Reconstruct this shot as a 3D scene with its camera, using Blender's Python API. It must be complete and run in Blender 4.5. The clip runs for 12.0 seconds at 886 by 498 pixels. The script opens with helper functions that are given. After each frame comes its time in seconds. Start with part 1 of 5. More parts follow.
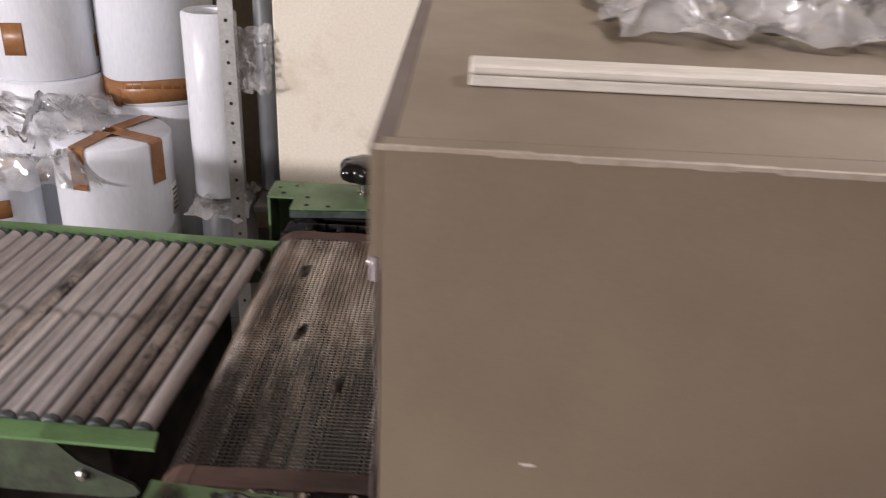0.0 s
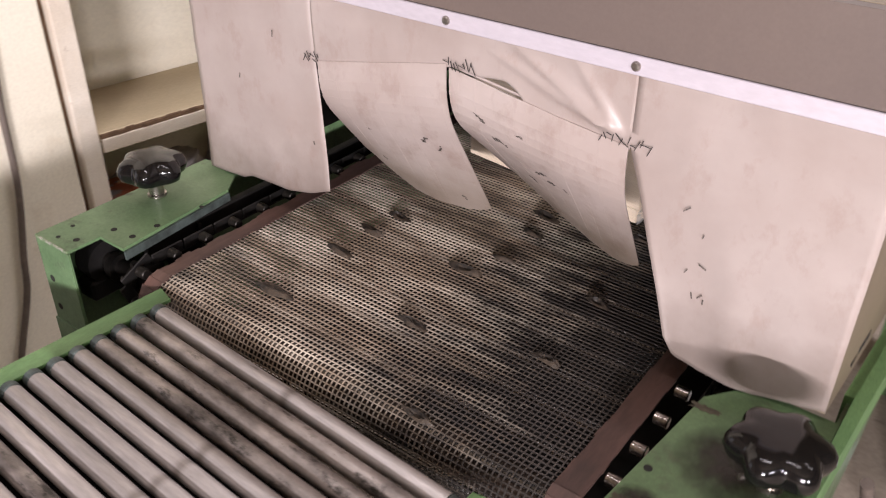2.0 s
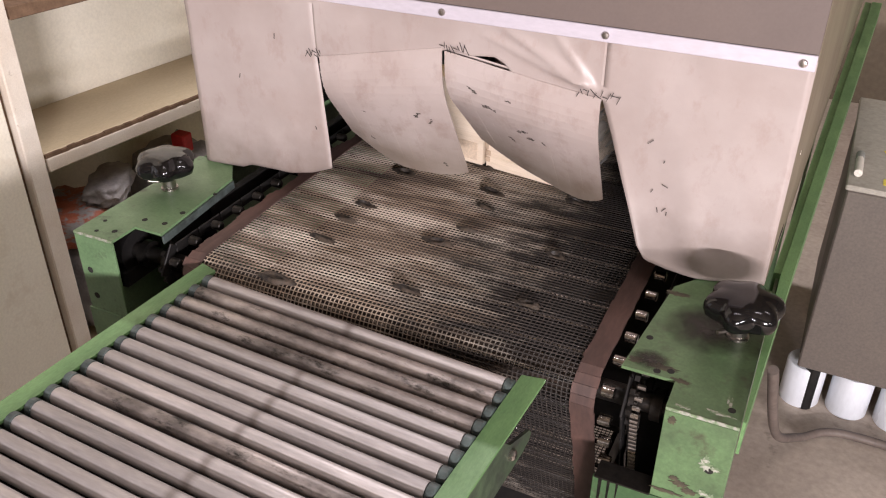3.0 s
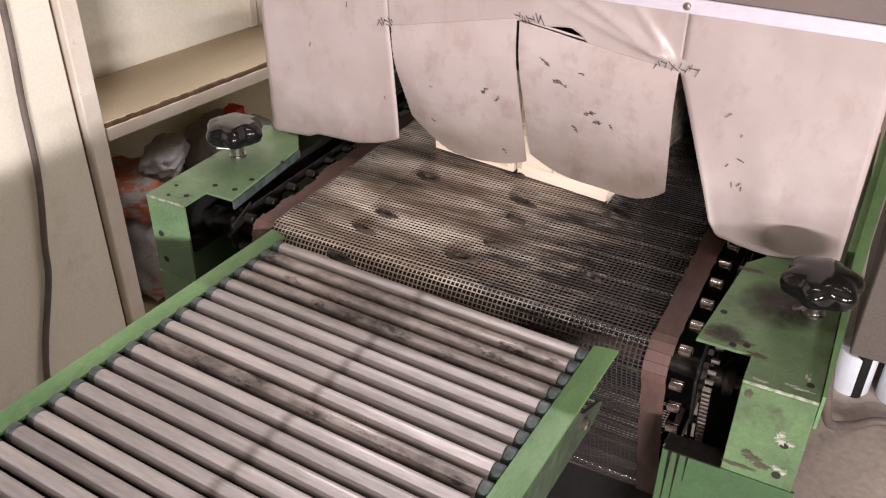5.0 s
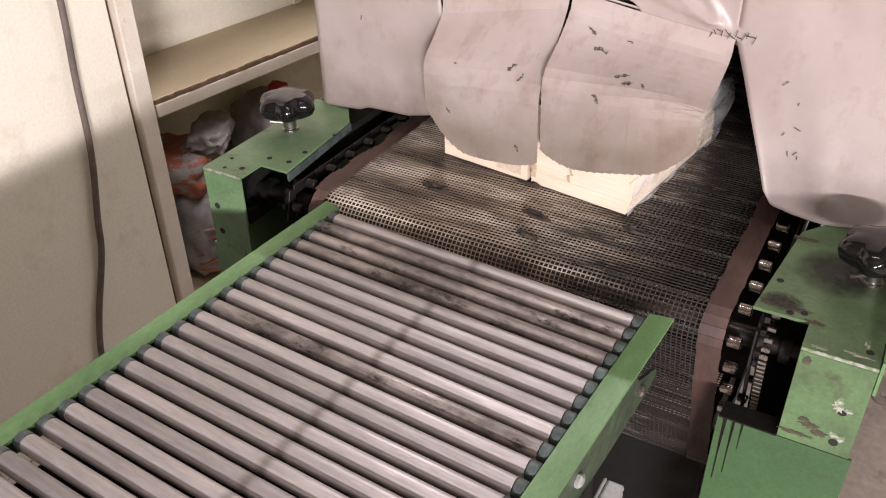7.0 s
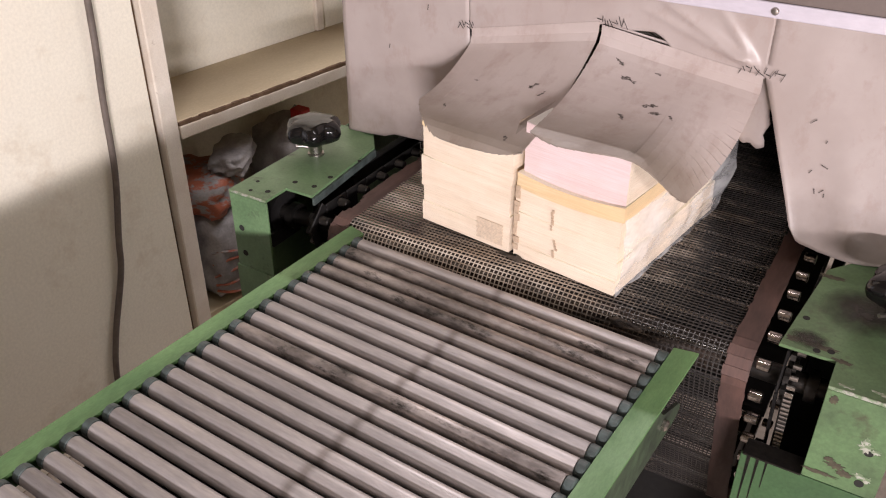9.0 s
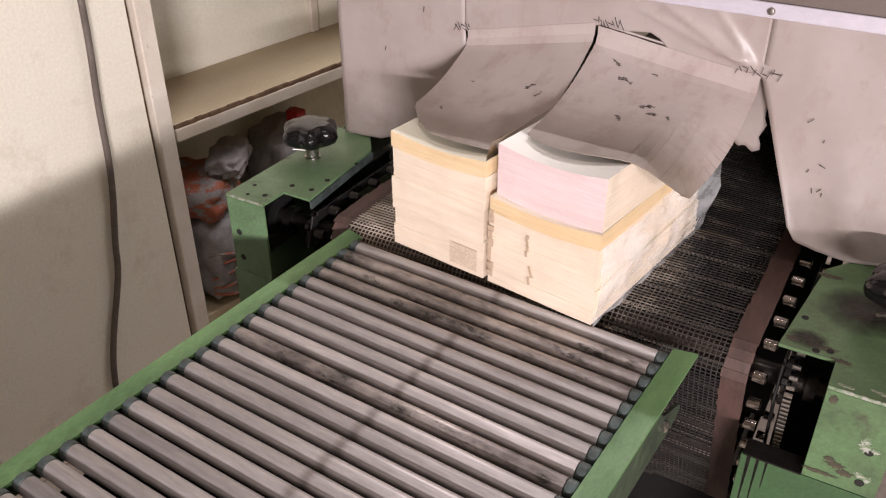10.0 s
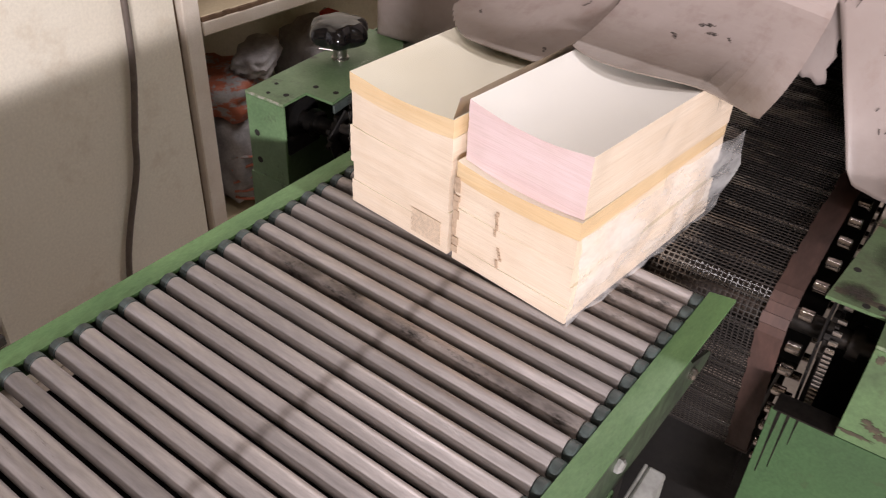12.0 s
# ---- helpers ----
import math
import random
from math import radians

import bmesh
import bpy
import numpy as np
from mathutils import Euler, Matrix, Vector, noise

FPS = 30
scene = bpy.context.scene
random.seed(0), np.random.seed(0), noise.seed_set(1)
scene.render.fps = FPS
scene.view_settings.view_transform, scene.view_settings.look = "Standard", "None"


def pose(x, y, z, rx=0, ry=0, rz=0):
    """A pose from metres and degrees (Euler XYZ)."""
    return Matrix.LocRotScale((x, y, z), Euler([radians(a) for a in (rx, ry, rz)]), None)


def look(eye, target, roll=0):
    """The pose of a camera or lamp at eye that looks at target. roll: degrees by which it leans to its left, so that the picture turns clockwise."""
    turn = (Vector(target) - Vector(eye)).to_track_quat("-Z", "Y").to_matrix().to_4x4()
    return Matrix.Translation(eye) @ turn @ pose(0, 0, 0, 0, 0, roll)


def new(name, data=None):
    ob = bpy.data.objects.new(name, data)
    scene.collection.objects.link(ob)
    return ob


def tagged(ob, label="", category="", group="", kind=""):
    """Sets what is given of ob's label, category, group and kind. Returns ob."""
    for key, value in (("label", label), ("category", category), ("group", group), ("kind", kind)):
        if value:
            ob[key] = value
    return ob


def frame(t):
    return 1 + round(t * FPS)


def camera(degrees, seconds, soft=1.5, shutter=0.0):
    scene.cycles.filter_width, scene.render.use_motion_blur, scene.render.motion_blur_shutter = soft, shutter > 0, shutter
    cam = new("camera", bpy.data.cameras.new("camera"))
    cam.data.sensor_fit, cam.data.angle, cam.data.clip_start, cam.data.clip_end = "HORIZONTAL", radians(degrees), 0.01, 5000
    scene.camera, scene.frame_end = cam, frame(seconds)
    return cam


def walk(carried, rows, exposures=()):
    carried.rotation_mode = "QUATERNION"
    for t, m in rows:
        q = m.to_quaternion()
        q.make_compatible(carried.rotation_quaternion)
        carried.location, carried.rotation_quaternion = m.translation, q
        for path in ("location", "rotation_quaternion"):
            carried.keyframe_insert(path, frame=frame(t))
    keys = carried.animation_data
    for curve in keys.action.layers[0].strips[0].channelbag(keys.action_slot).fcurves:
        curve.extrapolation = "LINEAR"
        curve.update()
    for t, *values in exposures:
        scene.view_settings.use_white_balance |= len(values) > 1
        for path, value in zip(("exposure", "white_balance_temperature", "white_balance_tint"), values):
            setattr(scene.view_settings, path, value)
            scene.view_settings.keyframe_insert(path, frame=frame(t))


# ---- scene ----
cam = camera(54.8, 12.0, soft=1.1, shutter=0.35)
PATH = [
    (0, (0.957, 0.046, 1.459), (-0.844, 0.017, 0.589), 2.6),
    (0.3, (0.875, -0.097, 1.458), (-0.918, -0.064, 0.572), 2.5),
    (0.5, (0.846, -0.193, 1.438), (-0.934, -0.022, 0.542), 3.0),
    (0.6, (0.855, -0.251, 1.443), (-0.9, 0.026, 0.523), 2.3),
    (1, (0.805, -0.462, 1.452), (-0.752, 0.273, 0.434), 2.0),
    (1.5, (0.661, -0.586, 1.427), (-0.65, 0.495, 0.372), 1.0),
    (2, (0.523, -0.71, 1.466), (-0.485, 0.652, 0.403), 0.9),
    (2.5, (0.472, -0.936, 1.49), (-0.288, 0.594, 0.451), 0.2),
    (2.7, (0.473, -0.976, 1.508), (-0.255, 0.569, 0.467), 0.4),
    (4.5, (0.449, -1.016, 1.498), (-0.316, 0.494, 0.433), 0.7),
    (5, (0.431, -1.028, 1.492), (-0.351, 0.469, 0.42), 0.6),
    (5.5, (0.409, -1.034, 1.489), (-0.392, 0.442, 0.403), 0.1),
    (6, (0.404, -1.041, 1.491), (-0.417, 0.417, 0.395), -0.3),
    (6.5, (0.407, -1.051, 1.489), (-0.422, 0.398, 0.386), -0.6),
    (7, (0.415, -1.056, 1.488), (-0.421, 0.381, 0.377), -0.9),
    (9, (0.4, -1.066, 1.49), (-0.474, 0.389, 0.432), 0.2),
    (9.5, (0.393, -1.069, 1.492), (-0.487, 0.379, 0.43), -0.1),
    (10, (0.396, -1.064, 1.494), (-0.47, 0.394, 0.433), -0.2),
    (10.5, (0.396, -1.06, 1.483), (-0.449, 0.396, 0.403), -0.1),
    (11, (0.396, -1.055, 1.472), (-0.434, 0.37, 0.341), 0.4),
    (11.5, (0.392, -1.041, 1.462), (-0.426, 0.352, 0.282), 2.6),
    (12, (0.37, -1.013, 1.452), (-0.49, 0.323, 0.238), 3.0),
]
walk(cam, [(t, look(eye, target, roll)) for t, eye, target, roll in PATH],
     exposures=((0.0, -0.14), (0.6, -0.08), (1.2, 0.26), (2.0, 0.48), (7.0, 0.44), (9.0, 0.24), (12.0, 0.05)))

# ---- world and light ----
world = bpy.data.worlds.new("room_air")
scene.world = world
world.use_nodes = True
world.node_tree.nodes["Background"].inputs[0].default_value = (0.5, 0.48, 0.45, 1)
world.node_tree.nodes["Background"].inputs[1].default_value = 0.018


def area_lamp(name, eye, target, sx, sy, watts, colour):
    data = bpy.data.lights.new(name, "AREA")
    data.shape, data.size, data.size_y, data.energy, data.color = "RECTANGLE", sx, sy, watts, colour
    ob = new(name, data)
    ob.matrix_world = look(eye, target)
    return ob


# a tube on the wall behind the operator; the other lamps are added fill
TUBE = (1.0, 0.925, 0.965)
area_lamp("wall_tube_light", (2.0, -3.85, 1.45), (-0.7, 0.1, 0.85), 1.2, 0.05, 205, TUBE)
# unseen fill across the aisle, lifts the pier wall
area_lamp("aisle_fill_light", (3.9, -2.8, 1.88), (-1.0, -0.1, 0.8), 1.2, 0.05, 70, TUBE)
# three unseen ceiling fills, added for pile tops, hood, alcove and floor
area_lamp("ceiling_fill_light", (0.3, -0.45, 2.9), (0.3, -0.44, 0.0), 1.3, 0.035, 6.5, TUBE)
area_lamp("ceiling_fill_light", (-0.2, 1.45, 2.9), (-0.2, 1.44, 0.0), 1.3, 0.035, 38, TUBE)

area_lamp("ceiling_fill_light", (1.75, 0.7, 2.9), (1.75, 0.72, 0.0), 1.3, 0.035, 4, TUBE)

# ---- materials ----


def material(name):
    m = bpy.data.materials.new(name)
    m.use_nodes = True
    nt = m.node_tree
    return m, nt, nt.nodes["Principled BSDF"]


def node(nt, kind, **values):
    n = nt.nodes.new(kind)
    for k, v in values.items():
        n.inputs[k].default_value = v
    return n


def ramp(nt, fac, stops):
    r = nt.nodes.new("ShaderNodeValToRGB")
    els = r.color_ramp.elements
    while len(els) < len(stops):
        els.new(0.5)
    for e, (p, c) in zip(els, stops):
        e.position, e.color = p, (*c, 1)
    nt.links.new(fac, r.inputs["Fac"])
    return r.outputs["Color"]


def blend(nt, fac, a, b, kind="MIX"):
    m = nt.nodes.new("ShaderNodeMix")
    m.data_type, m.blend_type = "RGBA", kind
    for sock, v in ((m.inputs[0], fac), (m.inputs[6], a), (m.inputs[7], b)):
        if isinstance(v, (int, float)):
            sock.default_value = v
        elif isinstance(v, tuple):
            sock.default_value = (*v, 1)
        else:
            nt.links.new(v, sock)
    return m.outputs[2]


def noise_of(nt, coord, scale, detail=4.0, rough=0.6, stretch=(1, 1, 1)):
    mp = nt.nodes.new("ShaderNodeMapping")
    mp.inputs["Scale"].default_value = stretch
    nt.links.new(coord, mp.inputs["Vector"])
    n = node(nt, "ShaderNodeTexNoise", Scale=scale, Detail=detail, Roughness=rough)
    nt.links.new(mp.outputs[0], n.inputs["Vector"])
    return n.outputs["Fac"]


def surface(name, base, dark, rough=0.6, metal=0.0, grain=120.0, stain=9.0, low=0.35, high=0.7, bump=0.15,
            stretch=(1, 1, 1), spots=None, spot_scale=30.0, spot_low=0.62, spot_high=0.7, coord="Object", jitter=0.0, gloss=0.15, fleck=0.18):
    """A worn surface: a large stain between two colours, a fine grain, optional spots of a third colour."""
    m, nt, p = material(name)
    tc = nt.nodes.new("ShaderNodeTexCoord").outputs[coord]
    if jitter:
        oi = nt.nodes.new("ShaderNodeObjectInfo")
        add = nt.nodes.new("ShaderNodeVectorMath")
        add.operation = "MULTIPLY_ADD"
        add.inputs[1].default_value = (1, 1, 1)
        com = nt.nodes.new("ShaderNodeCombineXYZ")
        mul = node(nt, "ShaderNodeMath")
        mul.operation = "MULTIPLY"
        mul.inputs[1].default_value = 17.0
        nt.links.new(oi.outputs["Random"], mul.inputs[0])
        for i in range(3):
            nt.links.new(mul.outputs[0], com.inputs[i])
        nt.links.new(tc, add.inputs[0])
        nt.links.new(com.outputs[0], add.inputs[2])
        tc = add.outputs[0]
    big = noise_of(nt, tc, stain, 5, 0.62, stretch)
    fine = noise_of(nt, tc, grain, 3, 0.6, stretch)
    col = ramp(nt, big, [(low, dark), (high, base)])
    shade = ramp(nt, fine, [(0.3, (1 - fleck,) * 3), (0.7, (1 + fleck / 3,) * 3)])
    col = blend(nt, 1.0, col, shade, "MULTIPLY")
    if jitter:
        rnd = ramp(nt, oi.outputs["Random"], [(0.0, (1 - jitter,) * 3), (1.0, (1 + jitter * 0.4,) * 3)])
        col = blend(nt, 1.0, col, rnd, "MULTIPLY")
    if spots:
        s = noise_of(nt, tc, spot_scale, 5, 0.7, stretch)
        mask = ramp(nt, s, [(spot_low, (0, 0, 0)), (spot_high, (1, 1, 1))])
        col = blend(nt, mask, col, spots)
    nt.links.new(col, p.inputs["Base Color"])
    rr = ramp(nt, big, [(0.3, (min(1, rough + gloss),) * 3), (0.7, (max(0.03, rough - gloss * 0.5),) * 3)])
    nt.links.new(rr, p.inputs["Roughness"])
    p.inputs["Metallic"].default_value = metal
    if bump:
        b = node(nt, "ShaderNodeBump", Strength=bump, Distance=0.001)
        nt.links.new(fine, b.inputs["Height"])
        nt.links.new(b.outputs[0], p.inputs["Normal"])
    return m


M = {}
M["green"] = surface("green_machine_paint", (0.155, 0.255, 0.125), (0.11, 0.19, 0.09), 0.42, grain=220, stain=11, spots=(0.035, 0.03, 0.022), spot_scale=16, spot_low=0.6, spot_high=0.74)
M["green_dirty"] = surface("smeared_green_machine_paint", (0.118, 0.198, 0.09), (0.08, 0.126, 0.06), 0.36, grain=220, stain=14, low=0.36, high=0.6, spots=(0.06, 0.052, 0.035), spot_scale=22, spot_low=0.56, spot_high=0.74)
M["grime"] = surface("dried_brown_grime", (0.095, 0.085, 0.05), (0.05, 0.04, 0.028), 0.5, grain=200, stain=60)
# machine green with the lower plate's weaker light put into the colour
M["green_shaded"] = surface("shaded_green_machine_paint", (0.062, 0.13, 0.052), (0.045, 0.095, 0.038), 0.4, grain=220, stain=9, spots=(0.05, 0.06, 0.03), spot_scale=20, spot_low=0.62, spot_high=0.78)
M["chip"] = surface("chipped_pale_primer", (0.36, 0.36, 0.30), (0.16, 0.22, 0.12), 0.6, grain=200, stain=90, low=0.45, high=0.55)
M["green_rail"] = surface("green_rail_paint", (0.16, 0.30, 0.115), (0.10, 0.20, 0.075), 0.5, grain=160, stain=7, stretch=(3, 1, 3), spots=(0.05, 0.06, 0.035), spot_scale=24, spot_low=0.64, spot_high=0.78)
M["green_worn"] = surface("worn_green_paint", (0.07, 0.105, 0.058), (0.035, 0.04, 0.03), 0.45, grain=160, stain=26, spots=(0.22, 0.2, 0.16), spot_scale=38, spot_low=0.66, spot_high=0.72)
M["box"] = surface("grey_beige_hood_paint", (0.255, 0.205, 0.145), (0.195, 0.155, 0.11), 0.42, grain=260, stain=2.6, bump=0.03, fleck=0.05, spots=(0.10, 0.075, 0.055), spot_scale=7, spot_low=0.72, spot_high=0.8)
# hood finish again, in a darker grey-brown for the front faces
M["box_front"] = surface("grey_brown_hood_front", (0.155, 0.12, 0.105), (0.13, 0.10, 0.088), 0.5, grain=260, stain=4, bump=0.03, fleck=0.06)
M["strip"] = surface("pale_aluminium_strip", (0.62, 0.575, 0.63), (0.55, 0.51, 0.565), 0.42, 0.2, fleck=0.08, grain=200, stain=12, stretch=(0.3, 1, 1))
M["black"] = surface("plain_black_steel", (0.018, 0.016, 0.015), (0.008, 0.007, 0.007), 0.55, 0.3, grain=150, stain=20)
M["grease"] = surface("greasy_dark_steel", (0.05, 0.043, 0.038), (0.012, 0.011, 0.01), 0.35, 0.7, grain=130, stain=30, bump=0.3)
M["steel"] = surface("bright_worn_steel", (0.62, 0.58, 0.54), (0.35, 0.31, 0.28), 0.28, 1.0, grain=220, stain=40)
M["chrome"] = surface("oily_chain_roller_steel", (0.50, 0.46, 0.43), (0.20, 0.175, 0.16), 0.16, 1.0, grain=220, stain=90, low=0.4, high=0.6)
M["rod"] = surface("dull_grey_cross_rod", (0.56, 0.55, 0.54), (0.18, 0.17, 0.165), 0.16, 0.95, grain=150, stain=60)
M["rust"] = surface("brown_axle_steel", (0.25, 0.11, 0.05), (0.06, 0.035, 0.02), 0.5, 0.4, grain=150, stain=30)
M["drum"] = surface("brown_greasy_drum", (0.06, 0.04, 0.03), (0.02, 0.015, 0.012), 0.4, 0.3, grain=120, stain=25)
M["roller"] = surface("dull_zinc_roller", (0.54, 0.495, 0.48), (0.36, 0.33, 0.32), 0.46, 0.45, grain=90, stain=14, low=0.3, high=0.66,
                      stretch=(2.5, 2.5, 0.35), spots=(0.07, 0.06, 0.05), spot_scale=42, spot_low=0.66, spot_high=0.80, jitter=0.22, bump=0.1)
nt = M["roller"].node_tree
tc = nt.nodes.new("ShaderNodeTexCoord").outputs["Object"]
sep = nt.nodes.new("ShaderNodeSeparateXYZ")
nt.links.new(tc, sep.inputs[0])
mid = nt.nodes.new("ShaderNodeMath")
mid.operation = "ADD"
mid.inputs[1].default_value = 0.488
nt.links.new(sep.outputs[2], mid.inputs[0])
ring_mask = ramp(nt, mid.outputs[0], [(0.486, (1, 1, 1)), (0.491, (0.62, 0.60, 0.58)), (0.497, (0.60, 0.58, 0.56)), (0.502, (1, 1, 1))])
bsdf = nt.nodes["Principled BSDF"]
nt.links.new(blend(nt, 1.0, bsdf.inputs["Base Color"].links[0].from_socket, ring_mask, "MULTIPLY"), bsdf.inputs["Base Color"])
M["roller_dirty"] = surface("grimy_zinc_roller", (0.44, 0.39, 0.365), (0.14, 0.12, 0.11), 0.42, 0.55, grain=90, stain=11, low=0.36, high=0.6,
                            stretch=(2, 2, 0.8), spots=(0.03, 0.026, 0.022), spot_scale=30, spot_low=0.54, spot_high=0.68, jitter=0.1, bump=0.15)
M["cap"] = surface("grey_green_plastic_cap", (0.085, 0.11, 0.105), (0.035, 0.045, 0.042), 0.5, grain=120, stain=40)
M["knob"] = surface("glossy_black_bakelite", (0.005, 0.0045, 0.005), (0.007, 0.0065, 0.0065), 0.10, grain=90, stain=30, bump=0.0, gloss=0.02)
M["band"] = surface("brown_belt_edge_tape", (0.125, 0.068, 0.055), (0.06, 0.036, 0.031), 0.55, grain=190, stain=30, stretch=(1, 0.25, 1), coord="UV", bump=0.3)
M["wall"] = surface("cream_wall_paint", (0.86, 0.81, 0.69), (0.81, 0.745, 0.62), 0.7, fleck=0.09, grain=150, stain=2.6, bump=0.12, spots=(0.50, 0.38, 0.25), spot_scale=4.5, spot_low=0.56, spot_high=0.92)
# closing walls: dark and warm so less, warmer light bounces into the shade
M["wall_plain"] = surface("dimmed_room_wall_paint", (0.22, 0.18, 0.13), (0.18, 0.145, 0.105), 0.8, grain=40, stain=1.5)
M["post"] = surface("chalky_white_post_paint", (0.80, 0.73, 0.64), (0.68, 0.59, 0.49), 0.7, grain=300, fleck=0.1, stain=8, spots=(0.3, 0.2, 0.14), spot_scale=26, spot_low=0.66, spot_high=0.74)
M["shelf"] = surface("beige_painted_shelf_board", (0.62, 0.52, 0.35), (0.54, 0.44, 0.29), 0.6, grain=300, fleck=0.1, stain=4, stretch=(1, 0.4, 1))
M["raw_edge"] = surface("raw_chipboard_edge", (0.20, 0.12, 0.07), (0.12, 0.07, 0.04), 0.85, grain=200, stain=40)
M["floor"] = surface("stained_concrete_floor", (0.50, 0.43, 0.36), (0.36, 0.30, 0.25), 0.7, grain=60, stain=2.5, spots=(0.14, 0.12, 0.10), spot_scale=6, spot_low=0.62, spot_high=0.75)
M["cable"] = surface("dusty_brown_cable_sheath", (0.17, 0.135, 0.115), (0.12, 0.095, 0.08), 0.6, grain=90, stain=14)
M["grey_cabinet"] = surface("grey_brown_cabinet_paint", (0.15, 0.125, 0.105), (0.125, 0.105, 0.09), 0.5, grain=160, stain=4)
M["cabinet_top"] = surface("dusty_grey_cabinet_top", (0.42, 0.39, 0.34), (0.36, 0.33, 0.28), 0.6, grain=90, stain=5)
M["yellow"] = surface("yellow_paper_note", (0.80, 0.66, 0.10), (0.72, 0.58, 0.08), 0.7, grain=90, stain=9)
M["paper_roll"] = surface("white_film_roll", (0.80, 0.82, 0.86), (0.74, 0.77, 0.82), 0.3, grain=120, fleck=0.06, stain=4, stretch=(1, 1, 0.35), bump=0.05, coord="Object", jitter=0.06)
M["tape"] = surface("brown_packing_tape", (0.36, 0.17, 0.065), (0.27, 0.12, 0.045), 0.32, grain=80, stain=16)
M["galv"] = surface("galvanised_rack_angle", (0.48, 0.48, 0.46), (0.36, 0.36, 0.34), 0.5, 0.5, grain=130, stain=20)
M["rack_dark"] = surface("dark_grey_rack_shelf", (0.13, 0.12, 0.11), (0.09, 0.085, 0.08), 0.6, 0.2, grain=100, stain=8)
M["grey_roll"] = surface("grey_wrapped_roll", (0.25, 0.265, 0.28), (0.17, 0.18, 0.19), 0.4, grain=60, stain=9, stretch=(1, 1, 0.3))
M["sack_white"] = surface("white_woven_sack", (0.40, 0.375, 0.37), (0.22, 0.21, 0.215), 0.6, grain=140, stain=12)
M["sack_red"] = surface("orange_printed_sack", (0.33, 0.095, 0.05), (0.26, 0.245, 0.24), 0.6, grain=140, stain=20, low=0.44, high=0.52, stretch=(1, 1, 2.2))
M["ink"] = surface("black_ink", (0.02, 0.018, 0.018), (0.03, 0.025, 0.025), 0.8, grain=90, stain=40, bump=0)
M["hole"] = surface("dark_screw_hole", (0.012, 0.011, 0.01), (0.02, 0.018, 0.015), 0.9, grain=90, stain=40, bump=0)
M["bar_white"] = surface("ivory_plastic_trunking", (0.78, 0.74, 0.66), (0.72, 0.67, 0.59), 0.4, grain=90, stain=5, stretch=(2, 0.3, 2))
M["cover_white"] = surface("white_book_cover", (0.86, 0.83, 0.77), (0.82, 0.79, 0.72), 0.35, grain=500, stain=6, bump=0.03, fleck=0.04)
M["cover_cream"] = surface("cream_book_cover", (0.84, 0.80, 0.66), (0.80, 0.75, 0.60), 0.4, grain=500, stain=6, bump=0.03, fleck=0.04)


def curtain_material(name="soiled_white_coated_cloth", low=0.89, high=1.06, hem_tint=(0.40, 0.38, 0.345), smudge=0.54, white=0.69):
    """Soiled pinkish-white coated cloth: grime, a darker hem, scattered scuffs and fine creases; the map follows the
    cloth.
    """
    m, nt, p = material(name)
    tc = nt.nodes.new("ShaderNodeTexCoord").outputs["UV"]
    big = noise_of(nt, tc, 7, 5, 0.6)
    mid = noise_of(nt, tc, 26, 6, 0.7, (1, 0.6, 1))
    fine = noise_of(nt, tc, 160, 3)
    col = ramp(nt, big, [(0.3, tuple(white * c for c in (0.50, 0.41, 0.375))), (0.7, tuple(white * c for c in (0.60, 0.515, 0.485)))])
    mask = ramp(nt, mid, [(smudge, (0, 0, 0)), (smudge + 0.31, (1, 1, 1))])
    col = blend(nt, mask, col, (0.30, 0.22, 0.19))
    scuff = noise_of(nt, tc, 55, 4, 0.75, (1, 0.45, 1))
    mask2 = ramp(nt, scuff, [(0.71, (0, 0, 0)), (0.745, (1, 1, 1))])
    col = blend(nt, mask2, col, (0.10, 0.08, 0.075))
    sep = nt.nodes.new("ShaderNodeSeparateXYZ")
    nt.links.new(tc, sep.inputs[0])
    mr = nt.nodes.new("ShaderNodeMapRange")
    mr.inputs["From Min"].default_value, mr.inputs["From Max"].default_value = low, high
    nt.links.new(sep.outputs[1], mr.inputs["Value"])
    jag = node(nt, "ShaderNodeMath")
    jag.operation = "MULTIPLY_ADD"
    jag.inputs[1].default_value = 0.7
    nt.links.new(big, jag.inputs[0])
    nt.links.new(mr.outputs[0], jag.inputs[2])
    # darker towards the hem: grime, plus the dimming of a tilted flap
    hem_tone = ramp(nt, jag.outputs[0], [(0.28, hem_tint), (0.95, (1, 1, 1))])
    col = blend(nt, 1.0, col, hem_tone, "MULTIPLY")
    nt.links.new(col, p.inputs["Base Color"])
    p.inputs["Roughness"].default_value = 0.38
    b = node(nt, "ShaderNodeBump", Strength=0.25, Distance=0.002)
    nt.links.new(blend(nt, 0.35, mid, fine), b.inputs["Height"])
    nt.links.new(b.outputs[0], p.inputs["Normal"])
    return m


